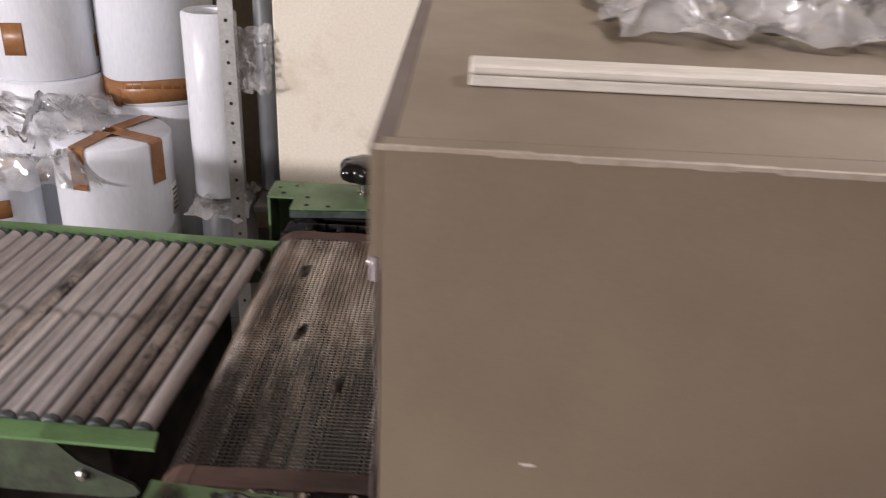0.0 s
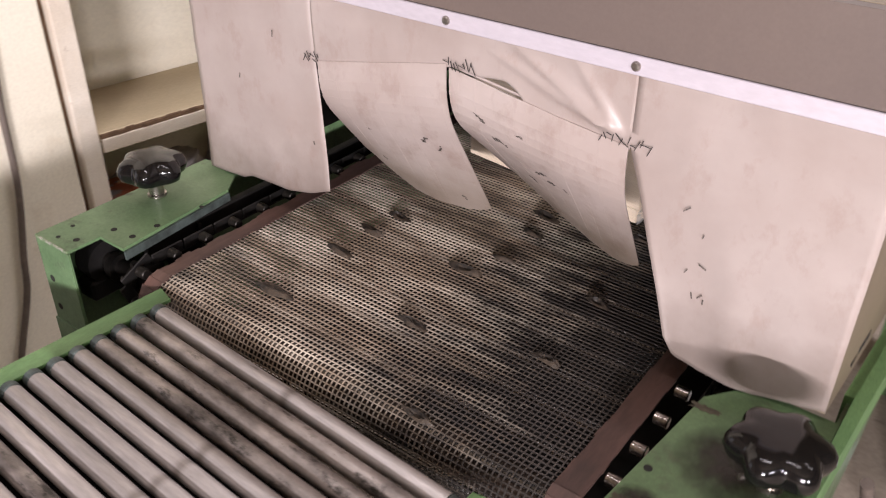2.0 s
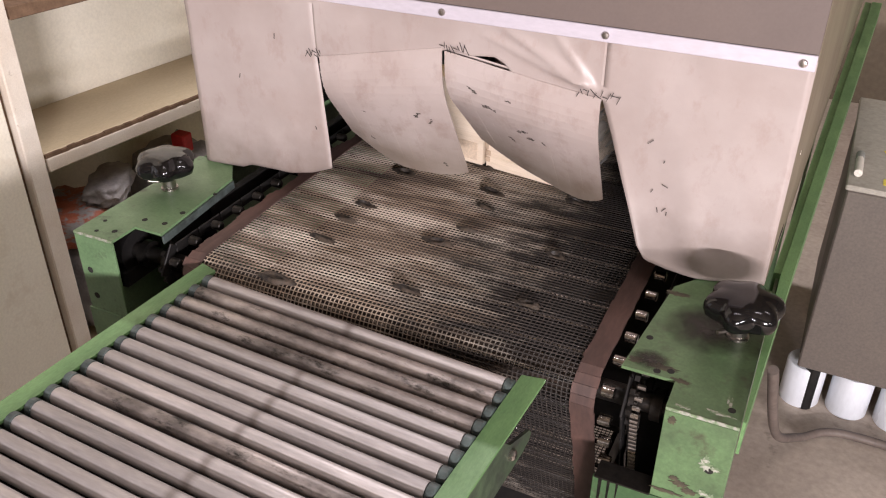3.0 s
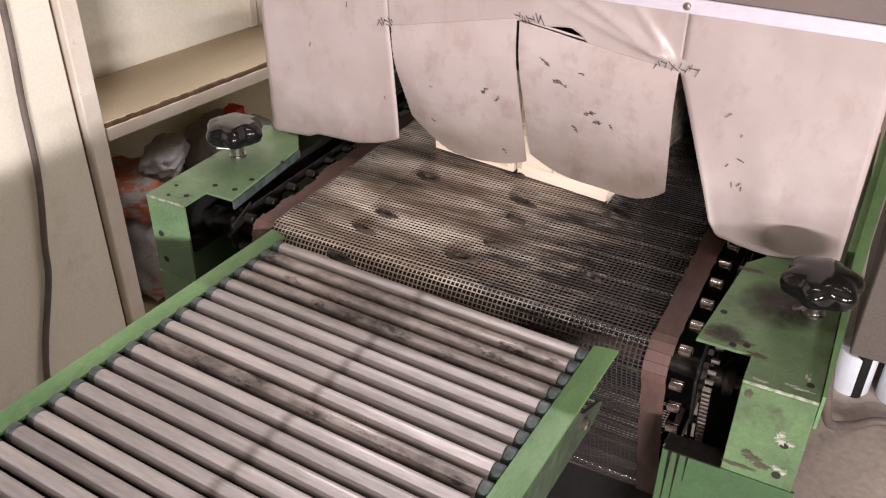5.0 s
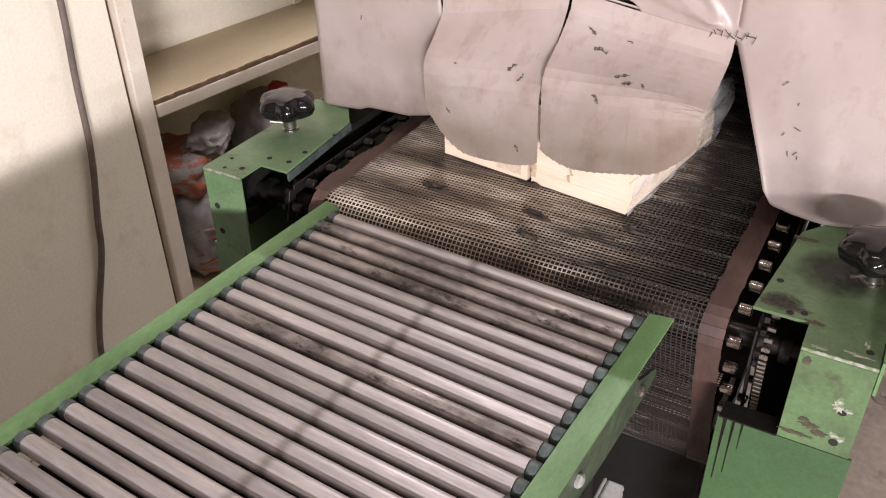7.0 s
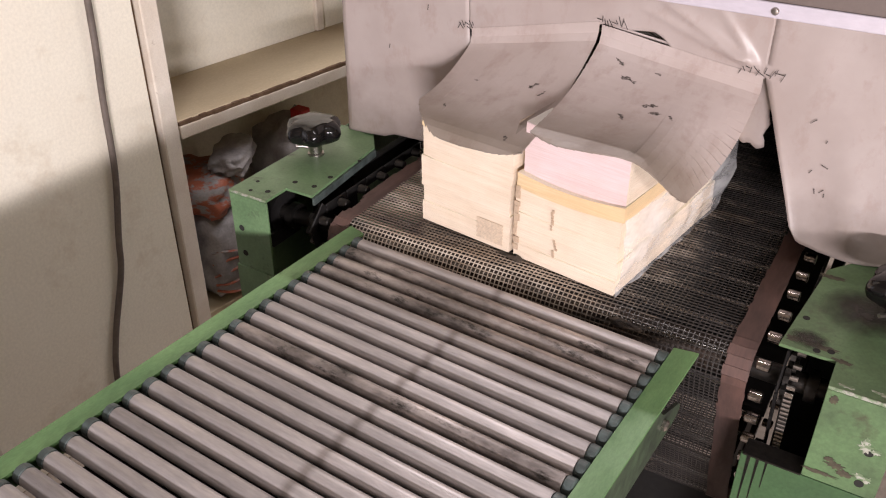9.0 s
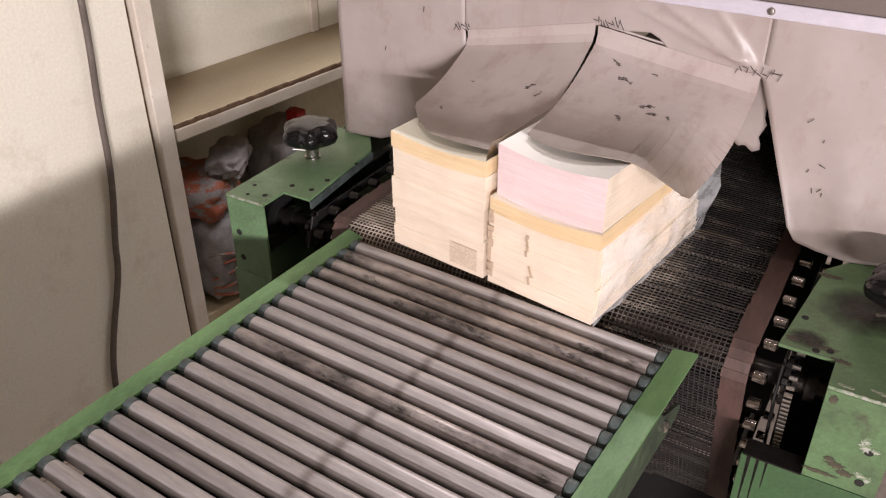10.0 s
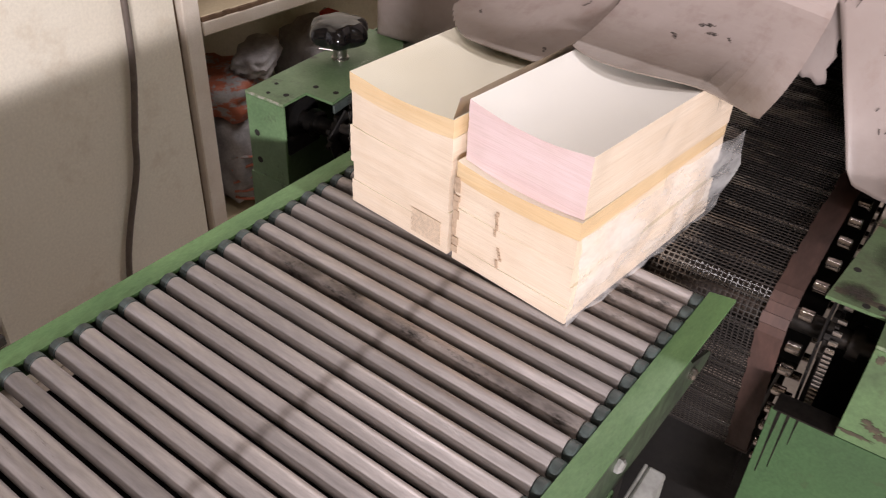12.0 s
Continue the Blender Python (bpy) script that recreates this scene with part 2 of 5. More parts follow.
def mesh_material():
    """Woven belt wire: ochre fibre that has gone sooty in lengthwise streaks, more so towards one side."""
    m, nt, p = material("sooty_woven_belt_mesh")
    tc = nt.nodes.new("ShaderNodeTexCoord").outputs["UV"]
    streak = noise_of(nt, tc, 9, 4, 0.6, (0.45, 2.0, 1))
    patch = noise_of(nt, tc, 15, 6, 0.72, (0.5, 1.7, 1))
    col = ramp(nt, streak, [(0.30, (0.10, 0.08, 0.068)), (0.45, (0.33, 0.26, 0.20)), (0.63, (0.76, 0.68, 0.58))])
    sep = nt.nodes.new("ShaderNodeSeparateXYZ")
    nt.links.new(tc, sep.inputs[0])
    side = nt.nodes.new("ShaderNodeMapRange")
    side.inputs["From Min"].default_value, side.inputs["From Max"].default_value = -0.12, 0.31
    nt.links.new(sep.outputs[0], side.inputs["Value"])
    add = node(nt, "ShaderNodeMath")
    add.operation = "MULTIPLY_ADD"
    add.inputs[1].default_value = 0.7
    nt.links.new(patch, add.inputs[2])
    nt.links.new(side.outputs[0], add.inputs[0])
    edge = nt.nodes.new("ShaderNodeMapRange")
    edge.inputs["From Min"].default_value, edge.inputs["From Max"].default_value = -0.17, -0.30
    edge.inputs["To Max"].default_value = 0.42
    nt.links.new(sep.outputs[0], edge.inputs["Value"])
    both = node(nt, "ShaderNodeMath")
    nt.links.new(add.outputs[0], both.inputs[0])
    nt.links.new(edge.outputs[0], both.inputs[1])
    soot = ramp(nt, both.outputs[0], [(0.66, (0, 0, 0)), (0.98, (1, 1, 1))])
    col = blend(nt, soot, col, (0.05, 0.044, 0.041))
    nt.links.new(col, p.inputs["Base Color"])
    p.inputs["Roughness"].default_value = 0.2
    p.inputs["Specular IOR Level"].default_value = 0.9
    p.inputs["Metallic"].default_value = 0.12
    return m


def pages_material(name, a, b, scale):
    """Stacked paper edges: fine level lines with a slow drift of tone from sheet to sheet."""
    m, nt, p = material(name)
    tc = nt.nodes.new("ShaderNodeTexCoord").outputs["Object"]
    lines = noise_of(nt, tc, scale, 3, 0.7, (0.02, 0.02, 1))
    slow = noise_of(nt, tc, 60, 3, 0.6, (0.05, 0.05, 1))
    smudge = noise_of(nt, tc, 16, 4, 0.6)
    col = ramp(nt, slow, [(0.35, a), (0.65, b)])
    col = blend(nt, 1.0, col, ramp(nt, lines, [(0.32, (0.90, 0.88, 0.85)), (0.6, (1.02, 1.02, 1.02))]), "MULTIPLY")
    col = blend(nt, 1.0, col, ramp(nt, smudge, [(0.3, (0.93, 0.91, 0.88)), (0.6, (1, 1, 1))]), "MULTIPLY")
    nt.links.new(col, p.inputs["Base Color"])
    p.inputs["Roughness"].default_value = 0.65
    bmp = node(nt, "ShaderNodeBump", Strength=0.3, Distance=0.0006)
    nt.links.new(lines, bmp.inputs["Height"])
    nt.links.new(bmp.outputs[0], p.inputs["Normal"])
    return m


def film_material(name, haze, tint=(0.99, 0.99, 0.99), wrinkle=30.0, relief=0.45, ior=1.45):
    """Clear plastic film: mostly see-through, a gloss that grows at a glancing view, milky folds."""
    m, nt, p = material(name)
    nt.nodes.remove(p)
    out = nt.nodes["Material Output"]
    tr = nt.nodes.new("ShaderNodeBsdfTransparent")
    tr.inputs[0].default_value = (*tint, 1)
    gl = nt.nodes.new("ShaderNodeBsdfGlossy")
    gl.inputs["Roughness"].default_value = 0.12
    df = nt.nodes.new("ShaderNodeBsdfDiffuse")
    df.inputs[0].default_value = (0.93, 0.92, 0.91, 1)
    tc = nt.nodes.new("ShaderNodeTexCoord").outputs["Object"]
    n = noise_of(nt, tc, wrinkle, 4, 0.6, (1, 0.5, 1))
    b = node(nt, "ShaderNodeBump", Strength=relief, Distance=0.003)
    nt.links.new(n, b.inputs["Height"])
    nt.links.new(b.outputs[0], gl.inputs["Normal"])
    fr = node(nt, "ShaderNodeFresnel", IOR=ior)
    nt.links.new(b.outputs[0], fr.inputs["Normal"])
    m1, m2 = nt.nodes.new("ShaderNodeMixShader"), nt.nodes.new("ShaderNodeMixShader")
    milky = ramp(nt, n, [(0.34, (haze * 0.2,) * 3), (0.66, (haze,) * 3)])
    nt.links.new(milky, m1.inputs[0])
    nt.links.new(tr.outputs[0], m1.inputs[1])
    nt.links.new(df.outputs[0], m1.inputs[2])
    nt.links.new(fr.outputs[0], m2.inputs[0])
    nt.links.new(m1.outputs[0], m2.inputs[1])
    nt.links.new(gl.outputs[0], m2.inputs[2])
    nt.links.new(m2.outputs[0], out.inputs["Surface"])
    return m


def scuff_material():
    """Rubbed rubber marks: broken, grainy dark strokes that leave the cloth bare between."""
    m, nt, p = material("rubbed_dark_scuff")
    tc = nt.nodes.new("ShaderNodeTexCoord").outputs["Object"]
    p.inputs["Base Color"].default_value = (0.075, 0.062, 0.056, 1)
    p.inputs["Roughness"].default_value = 0.7
    nt.links.new(ramp(nt, noise_of(nt, tc, 420, 4, 0.75, (0.6, 1, 1.6)), [(0.37, (0, 0, 0)), (0.56, (0.9, 0.9, 0.9))]), p.inputs["Alpha"])
    return m


M["scuff"] = scuff_material()
M["cloth"] = curtain_material()
# sheet cloth made lighter, its hem darkened for grime and tilt shading
M["cloth_flap"] = curtain_material("grimy_coated_cloth_flap", 0.915, 1.10, (0.55, 0.535, 0.465), 0.50, 0.78)
M["mesh"] = mesh_material()
M["pages"] = pages_material("cream_page_edges", (0.78, 0.655, 0.52), (0.82, 0.71, 0.585), 700)
M["pages_yellow"] = pages_material("yellow_page_edges", (0.76, 0.57, 0.34), (0.79, 0.63, 0.41), 700)
M["pages_pink"] = pages_material("pink_page_edges", (0.76, 0.595, 0.595), (0.78, 0.63, 0.625), 900)
M["film"] = film_material("shrink_film", 0.0, relief=0.10, ior=1.14)
# gathered side folds: their white glare is put in as extra milky haze
M["film_side"] = film_material("gathered_shrink_film", 0.55, wrinkle=26, relief=0.9)
M["film_loose"] = film_material("crumpled_clear_film", 0.42, wrinkle=14)

# ---- mesh helpers ----


def link(name, bm, mats, parent=None, label="", smooth=None):
    me = bpy.data.meshes.new(name)
    if smooth is not None:
        for f in bm.faces:
            f.smooth = True
    bm.to_mesh(me)
    bm.free()
    for m in mats if isinstance(mats, (list, tuple)) else [mats]:
        me.materials.append(m)
    if smooth:
        me.set_sharp_from_angle(angle=radians(smooth))
    ob = new(name, me)
    if parent:
        ob.parent = parent
    if label:
        tagged(ob, label)
    return ob


def part(name, bm, mat, parent, label="", smooth=None):
    return link(name, bm, mat, parent, label, smooth)


def holder(name, label, category, place=(0, 0, 0), group="", kind=""):
    ob = new(name)
    ob.location = place
    return tagged(ob, label, category, group, kind)


def box(bm, x0, x1, y0, y1, z0, z1, bevel=0.0, seg=1, turn=None):
    vs = bmesh.ops.create_cube(bm, size=1.0)["verts"]
    c, s = Vector(((x0 + x1) / 2, (y0 + y1) / 2, (z0 + z1) / 2)), (x1 - x0, y1 - y0, z1 - z0)
    for v in vs:
        v.co = Vector((v.co.x * s[0], v.co.y * s[1], v.co.z * s[2]))
    if bevel:
        es = list({e for v in vs for e in v.link_edges})
        r = bmesh.ops.bevel(bm, geom=es, offset=bevel, segments=seg, affect="EDGES", profile=0.5)
        vs = list({v for f in r["faces"] for v in f.verts} | {v for v in vs if v.is_valid})
    for v in vs:
        v.co = (turn @ v.co if turn else v.co) + c
    return vs


def boxed(x0, x1, y0, y1, z0, z1, bevel=0.0, seg=1):
    bm = bmesh.new()
    box(bm, x0, x1, y0, y1, z0, z1, bevel, seg)
    return bm


def tube(bm, a, b, r, n=16, r2=None, caps=True):
    a, b = Vector(a), Vector(b)
    q = (b - a).to_track_quat("Z", "Y").to_matrix().to_4x4()
    m = Matrix.Translation((a + b) / 2) @ q
    return bmesh.ops.create_cone(bm, cap_ends=caps, segments=n, radius1=r, radius2=r if r2 is None else r2, depth=(b - a).length, matrix=m)["verts"]


def tubed(a, b, r, n=16, r2=None):
    bm = bmesh.new()
    tube(bm, a, b, r, n, r2)
    return bm


def lathe(profile, n=24):
    """A turned body from (radius, height) pairs."""
    bm = bmesh.new()
    rings = []
    for r, z in profile:
        rings.append([bm.verts.new((r * math.cos(2 * math.pi * i / n), r * math.sin(2 * math.pi * i / n), z)) for i in range(n)])
    for a, b in zip(rings, rings[1:]):
        for i in range(n):
            bm.faces.new((a[i], a[(i + 1) % n], b[(i + 1) % n], b[i]))
    bm.faces.new(rings[0][::-1])
    bm.faces.new(rings[-1])
    return bm


def prism(bm, outline, z0, z1):
    """An upright prism over a plan outline (counter-clockwise)."""
    lo = [bm.verts.new((x, y, z0)) for x, y in outline]
    hi = [bm.verts.new((x, y, z1)) for x, y in outline]
    n = len(outline)
    bm.faces.new(lo[::-1])
    bm.faces.new(hi)
    for i in range(n):
        bm.faces.new((lo[i], lo[(i + 1) % n], hi[(i + 1) % n], hi[i]))


def sweep(points, r, n=8):
    """A round cable through the points."""
    bm = bmesh.new()
    rings = []
    for i, p in enumerate(points):
        d = (Vector(points[min(i + 1, len(points) - 1)]) - Vector(points[max(i - 1, 0)])).normalized()
        u = d.orthogonal().normalized() if not rings else (last - last.dot(d) * d).normalized()
        last = u
        w = d.cross(u)
        rings.append([bm.verts.new(Vector(p) + r * (math.cos(2 * math.pi * k / n) * u + math.sin(2 * math.pi * k / n) * w)) for k in range(n)])
    for a, b in zip(rings, rings[1:]):
        for k in range(n):
            bm.faces.new((a[k], a[(k + 1) % n], b[(k + 1) % n], b[k]))
    bm.faces.new(rings[0][::-1])
    bm.faces.new(rings[-1])
    return bm


def smooth_line(points, steps=8):
    out = []
    pts = [Vector(p) for p in points]
    for i in range(len(pts) - 1):
        p0, p1, p2, p3 = pts[max(i - 1, 0)], pts[i], pts[i + 1], pts[min(i + 2, len(pts) - 1)]
        for k in range(steps):
            t = k / steps
            out.append(0.5 * ((2 * p1) + (p2 - p0) * t + (2 * p0 - 5 * p1 + 4 * p2 - p3) * t * t + (3 * p1 - p0 - 3 * p2 + p3) * t ** 3))
    return out + [pts[-1]]


def structure(name, bm, mat, label="", category=""):
    return tagged(link(name, bm, mat), label, category, kind="structure")


# ---- the room ----
structure("floor", boxed(-1.9, 4.7, -4.1, 3.3, -0.12, 0.0), M["floor"], "stained grey concrete workshop floor", "floor")
structure("ceiling", boxed(-1.9, 4.7, -4.1, 3.3, 3.0, 3.12), M["wall_plain"], "plain brown ceiling, dimmed to cut bounced light", "ceiling")
structure("wall_west", boxed(-2.02, -1.9, -4.1, 3.3, 0.0, 3.0), M["wall_plain"], "plain brown wall behind the racks, dimmed to cut bounce", "wall")
structure("wall_east", boxed(4.7, 4.82, -4.1, 3.3, 0.0, 3.0), M["wall_plain"], "plain brown wall across the aisle, dimmed to cut bounce", "wall")
structure("wall_south", boxed(-1.9, 4.7, -4.22, -4.1, 0.0, 3.0), M["wall_plain"], "plain brown wall behind the operator side, dimmed to cut bounce", "wall")
structure("wall_north", boxed(-1.9, 4.7, 3.3, 3.42, 0.0, 3.0), M["wall_plain"], "plain brown wall at the infeed end, dimmed to cut bounce", "wall")
structure("wall_pier", boxed(-1.9, -1.10, -0.418, 0.147, 0.0, 3.0, 0.004), M["wall"], "cream painted wall pier with stains", "wall")
ALCOVE = pose(-1.10, 0.212, 0, 0, 0, -8.5)  # the recess runs a little askew to the pier
structure("wall_alcove", boxed(-0.80, -0.27, -0.02, 3.1, 0.0, 3.0), M["wall"], "cream painted back wall of the shelf alcove", "wall").matrix_world = ALCOVE
structure("trim", boxed(-0.27, -0.252, 0.69, 0.72, 0.674, 0.978, 0.003), M["post"], "narrow cream batten on the alcove wall", "trim").matrix_world = ALCOVE


def make_alcove():
    post = holder("shelf_post", "chalky white wooden post beside a dark gap", "post")
    part("upright", boxed(-1.335, -1.096, 0.163, 0.211, 0.0, 2.9, 0.003), M["post"], post)
    # dark brown filler so the gap reads as shaded
    part("gap_strip", boxed(-1.335, -1.118, 0.148, 0.1625, 0.0, 2.9), M["raw_edge"], post, "dark brown strip standing in for the gap's shade")
    shelf = holder("wall_shelf", "beige painted shelf with a chipped front edge", "shelf")
    shelf.matrix_world = ALCOVE
    part("board", boxed(-0.268, -0.010, 0.006, 2.4, 0.648, 0.672, 0.002), M["shelf"], shelf)
    part("edge", boxed(-0.009, 0.0, 0.006, 2.4, 0.628, 0.661, 0.002), M["post"], shelf, "white painted front batten")
    bm = bmesh.new()
    chips = random.Random(3)
    for k in range(120):
        y = 0.006 + 0.02 * k
        box(bm, -0.0095, -0.0012 + chips.uniform(-0.0018, 0.0012), y, y + 0.02, 0.6615, 0.671 + chips.uniform(-0.0022, 0.0008))
    part("raw_edge", bm, M["raw_edge"], shelf, "chipped brown board edge")
    part("lower_board", boxed(-0.268, -0.012, 0.006, 2.4, 0.085, 0.11, 0.002), M["shelf"], shelf)
    part("upper_board", boxed(-0.268, 0.0, 0.006, 2.4, 0.98, 1.008, 0.002), M["raw_edge"], shelf, "dark brown upper board")
    cable = holder("wall_cable", "dusty brown cable hanging down the cream wall", "cable")
    pts = smooth_line([(-1.09, 0.05, 2.9), (-1.09, 0.042, 1.4), (-1.09, 0.032, 0.986), (-1.09, 0.018, 0.80), (-1.09, 0.008, 0.632), (-1.09, -0.02, 0.48), (-1.09, -0.035, 0.393), (-1.09, -0.085, 0.25), (-1.09, -0.109, 0.148), (-1.09, -0.12, 0.01)])
    part("sheath", sweep(pts, 0.0072), M["cable"], cable, smooth=60)


make_alcove()


def sack(name, label, mat, w, d, h, place, seed, stripes=0, turn=0):
    """A slumped, creased sack."""
    top = holder(name, label, "sack", place)
    top.rotation_euler.z = radians(turn)
    bm = bmesh.new()
    bmesh.ops.create_icosphere(bm, subdivisions=4, radius=1.0)
    for v in bm.verts:
        c = v.co.copy()
        k = max(abs(c.x), abs(c.y), abs(c.z))
        c = c.lerp(c / k, 0.55)
        f = noise.noise(c * 2.1 + Vector((seed, 0, 0))) * 0.16 + noise.noise(c * 5.3 + Vector((0, seed, 0))) * 0.10
        c *= 1 + f
        v.co = Vector((c.x * w / 2, c.y * d / 2, max(0.0, (c.z + 1) * h / 2)))
    part("bag", bm, mat, top, smooth=75)
    for i in range(stripes):
        bm = bmesh.new()
        z0 = h * (0.2 + 0.5 * i / max(1, stripes))
        pts = smooth_line([(w * 0.56 * math.cos(a), d * 0.56 * math.sin(a), z0 + 0.012 * math.sin(3 * a + i)) for a in [-1.0 + 0.25 * k for k in range(9)]], 3)
        part("stripe", sweep(pts, 0.004, 5), M["sack_red"], top, "orange printed line")


sack("plastic_sack", "white woven sack with orange lines on the low board", M["sack_white"], 0.20, 0.22, 0.27, (-1.17, 0.36, 0.11), 3, 5)
sack("plastic_sack", "crumpled orange printed plastic sack", M["sack_red"], 0.20, 0.20, 0.11, (-1.19, 0.33, 0.37), 8, 0, 20)
sack("plastic_sack", "crumpled white plastic bag on the sacks", M["sack_white"], 0.10, 0.18, 0.06, (-1.15, 0.42, 0.462), 13, 0, 30)
sack("plastic_sack", "pale plastic sack under the shelf", M["sack_white"], 0.20, 0.26, 0.38, (-1.18, 0.70, 0.11), 5, 0, 0)
tagged(link("red_box", boxed(-1.15, -1.105, 0.66, 0.70, 0.485, 0.54, 0.004), surface("red_card", (0.55, 0.03, 0.03), (0.45, 0.02, 0.02), 0.5)), "small red carton on a pale sack", "box")


# ---- the rack with film rolls ----
def make_rack():
    rack = holder("storage_rack", "galvanised slotted-angle rack with dark shelves", "rack")
    for x, y in ((-1.06, -0.537), (-1.72, -0.537)):
        bm = bmesh.new()
        box(bm, x, x + 0.003, y, y + 0.036, 0.0, 2.4)
        box(bm, x - 0.036, x, y, y + 0.003, 0.0, 2.4)
        up = part("upright", bm, M["galv"], rack)
        if x > -1.5:
            for k in range(40):
                part("slot", tubed((x + 0.0025, y + 0.018, 0.1 + k * 0.05), (x + 0.0036, y + 0.018, 0.1 + k * 0.05), 0.0045, 8), M["hole"], up)
    part("shelf_board", boxed(-1.74, -1.065, -2.4, -0.435, 0.18, 0.20), M["rack_dark"], rack)
    part("shelf_board", boxed(-1.74, -1.10, -0.49, -0.435, 0.545, 0.56), M["rack_dark"], rack)
    for y in (-2.4,):
        part("upright", boxed(-1.06, -1.057, y, y + 0.036, 0.0, 2.4), M["galv"], rack)


make_rack()


def film_roll(label, x, y, z, r, h, bands=(), mat="paper_roll", straps=False, core=True, slips=()):
    """A standing roll of film with a slightly rounded rim and brown tape."""
    roll = holder("film_roll", label, "roll", (x, y, z), "rolls on the rack")
    bm = lathe([(r - 0.004, 0), (r, 0.004), (r, h * 0.5), (r * 0.997, h - 0.006), (r - 0.006, h), (0.045, h - 0.002), (0.042, h - 0.02)], 48)
    part("wound_film", bm, M[mat], roll, smooth=50)
    if core:
        part("core", lathe([(0.041, h - 0.02), (0.041, h - 0.002), (0.034, h - 0.002), (0.034, h - 0.05)], 24), M["tape"], roll, "brown card core", smooth=50)
    for z0, hh, a0, a1, what in [(*b, "tape") for b in bands] + [(*b, "paper_label") for b in slips]:
        bm = bmesh.new()
        n = 18
        prev = None
        for i in range(n + 1):
            a = radians(a0 + (a1 - a0) * i / n)
            wob = 0.006 * math.sin(3 * a + z0 * 20)
            pair = [bm.verts.new(((r + 0.0015) * math.cos(a), (r + 0.0015) * math.sin(a), z0 + wob + k)) for k in (0, hh)]
            if prev:
                bm.faces.new((prev[0], pair[0], pair[1], prev[1]))
            prev = pair
        t = part(what, bm, M["tape" if what == "tape" else "cover_white"], roll, "" if what == "tape" else "printed white paper label", smooth=60)
        t.modifiers.new("thick", "SOLIDIFY").thickness = 0.0012
    for z0, hh, a0, a1 in slips:
        for k in range(5):
            am, span = radians((a0 + a1) / 2), radians((a1 - a0) * (0.36 - 0.05 * (k % 2)))
            zz = z0 + hh * (0.15 + 0.16 * k) + 0.006 * math.sin(3 * am + z0 * 20)
            bm = bmesh.new()
            lo = [bm.verts.new(((r + 0.0030) * math.cos(am + f * span), (r + 0.0030) * math.sin(am + f * span), zz)) for f in (-1, -0.5, 0, 0.5, 1)]
            hi = [bm.verts.new((v.co.x, v.co.y, zz + hh * 0.06)) for v in lo]
            for q in range(4):
                bm.faces.new((lo[q], lo[q + 1], hi[q + 1], hi[q]))
            part("print_bar", bm, M["rack_dark"], roll)
    if straps:
        for a0 in straps:
            bm = bmesh.new()
            a = radians(a0)
            d, s = Vector((math.cos(a), math.sin(a), 0)), Vector((-math.sin(a), math.cos(a), 0))
            line = [d * (r + 0.0015) + Vector((0, 0, h - 0.11)), d * (r + 0.0018) + Vector((0, 0, h - 0.003)), d * (r - 0.004) + Vector((0, 0, h + 0.002)), d * 0.02 + Vector((0, 0, h + 0.003))]
            prev = None
            for p in line:
                pair = [bm.verts.new(p - s * 0.021), bm.verts.new(p + s * 0.021)]
                if prev:
                    bm.faces.new((prev[0], pair[0], pair[1], prev[1]))
                prev = pair
            t = part("tape", bm, M["tape"], roll)
            t.modifiers.new("thick", "SOLIDIFY").thickness = 0.0012
    return roll


film_roll("white film roll with brown tape crossed over its top", -1.17, -0.875, 0.20, 0.152, 0.525, straps=(-12, 66, 158), slips=((0.31, 0.085, 82, 98),))
film_roll("tall white film roll behind the taped one", -1.47, -0.835, 0.20, 0.16, 0.55)
film_roll("large white film roll bound with a brown tape band", -1.47, -0.835, 0.752, 0.16, 0.75, bands=((0.008, 0.062, -75, 96), (0.045, 0.022, -20, 90), (0.002, 0.13, 84, 97), (-0.002, 0.05, -42, -24)))
film_roll("slim white film roll on a crumpled wrapper", -1.20, -0.602, 0.56, 0.068, 0.485, core=False)
film_roll("slim film roll in clear wrap", -1.20, -0.585, 0.20, 0.075, 0.34, mat="grey_roll")
film_roll("white film roll with a patch of brown tape", -1.40, -1.13, 0.20, 0.16, 0.62, bands=((0.34, 0.05, -30, 10),))
film_roll("large white film roll bound with brown tape", -1.40, -1.13, 0.822, 0.15, 0.72, bands=((0.065, 0.085, -14, 8), (0.05, 0.06, 84, 112)))
film_roll("grey wrapped roll beside the wall pier", -1.24, -0.468, 0.561, 0.03, 0.75, mat="grey_roll", core=False)
film_roll("white film roll at the near end of the rack", -1.15, -1.19, 0.20, 0.10, 0.42, bands=((0.30, 0.05, -20, 40),), slips=((0.17, 0.11, 5, 50),))


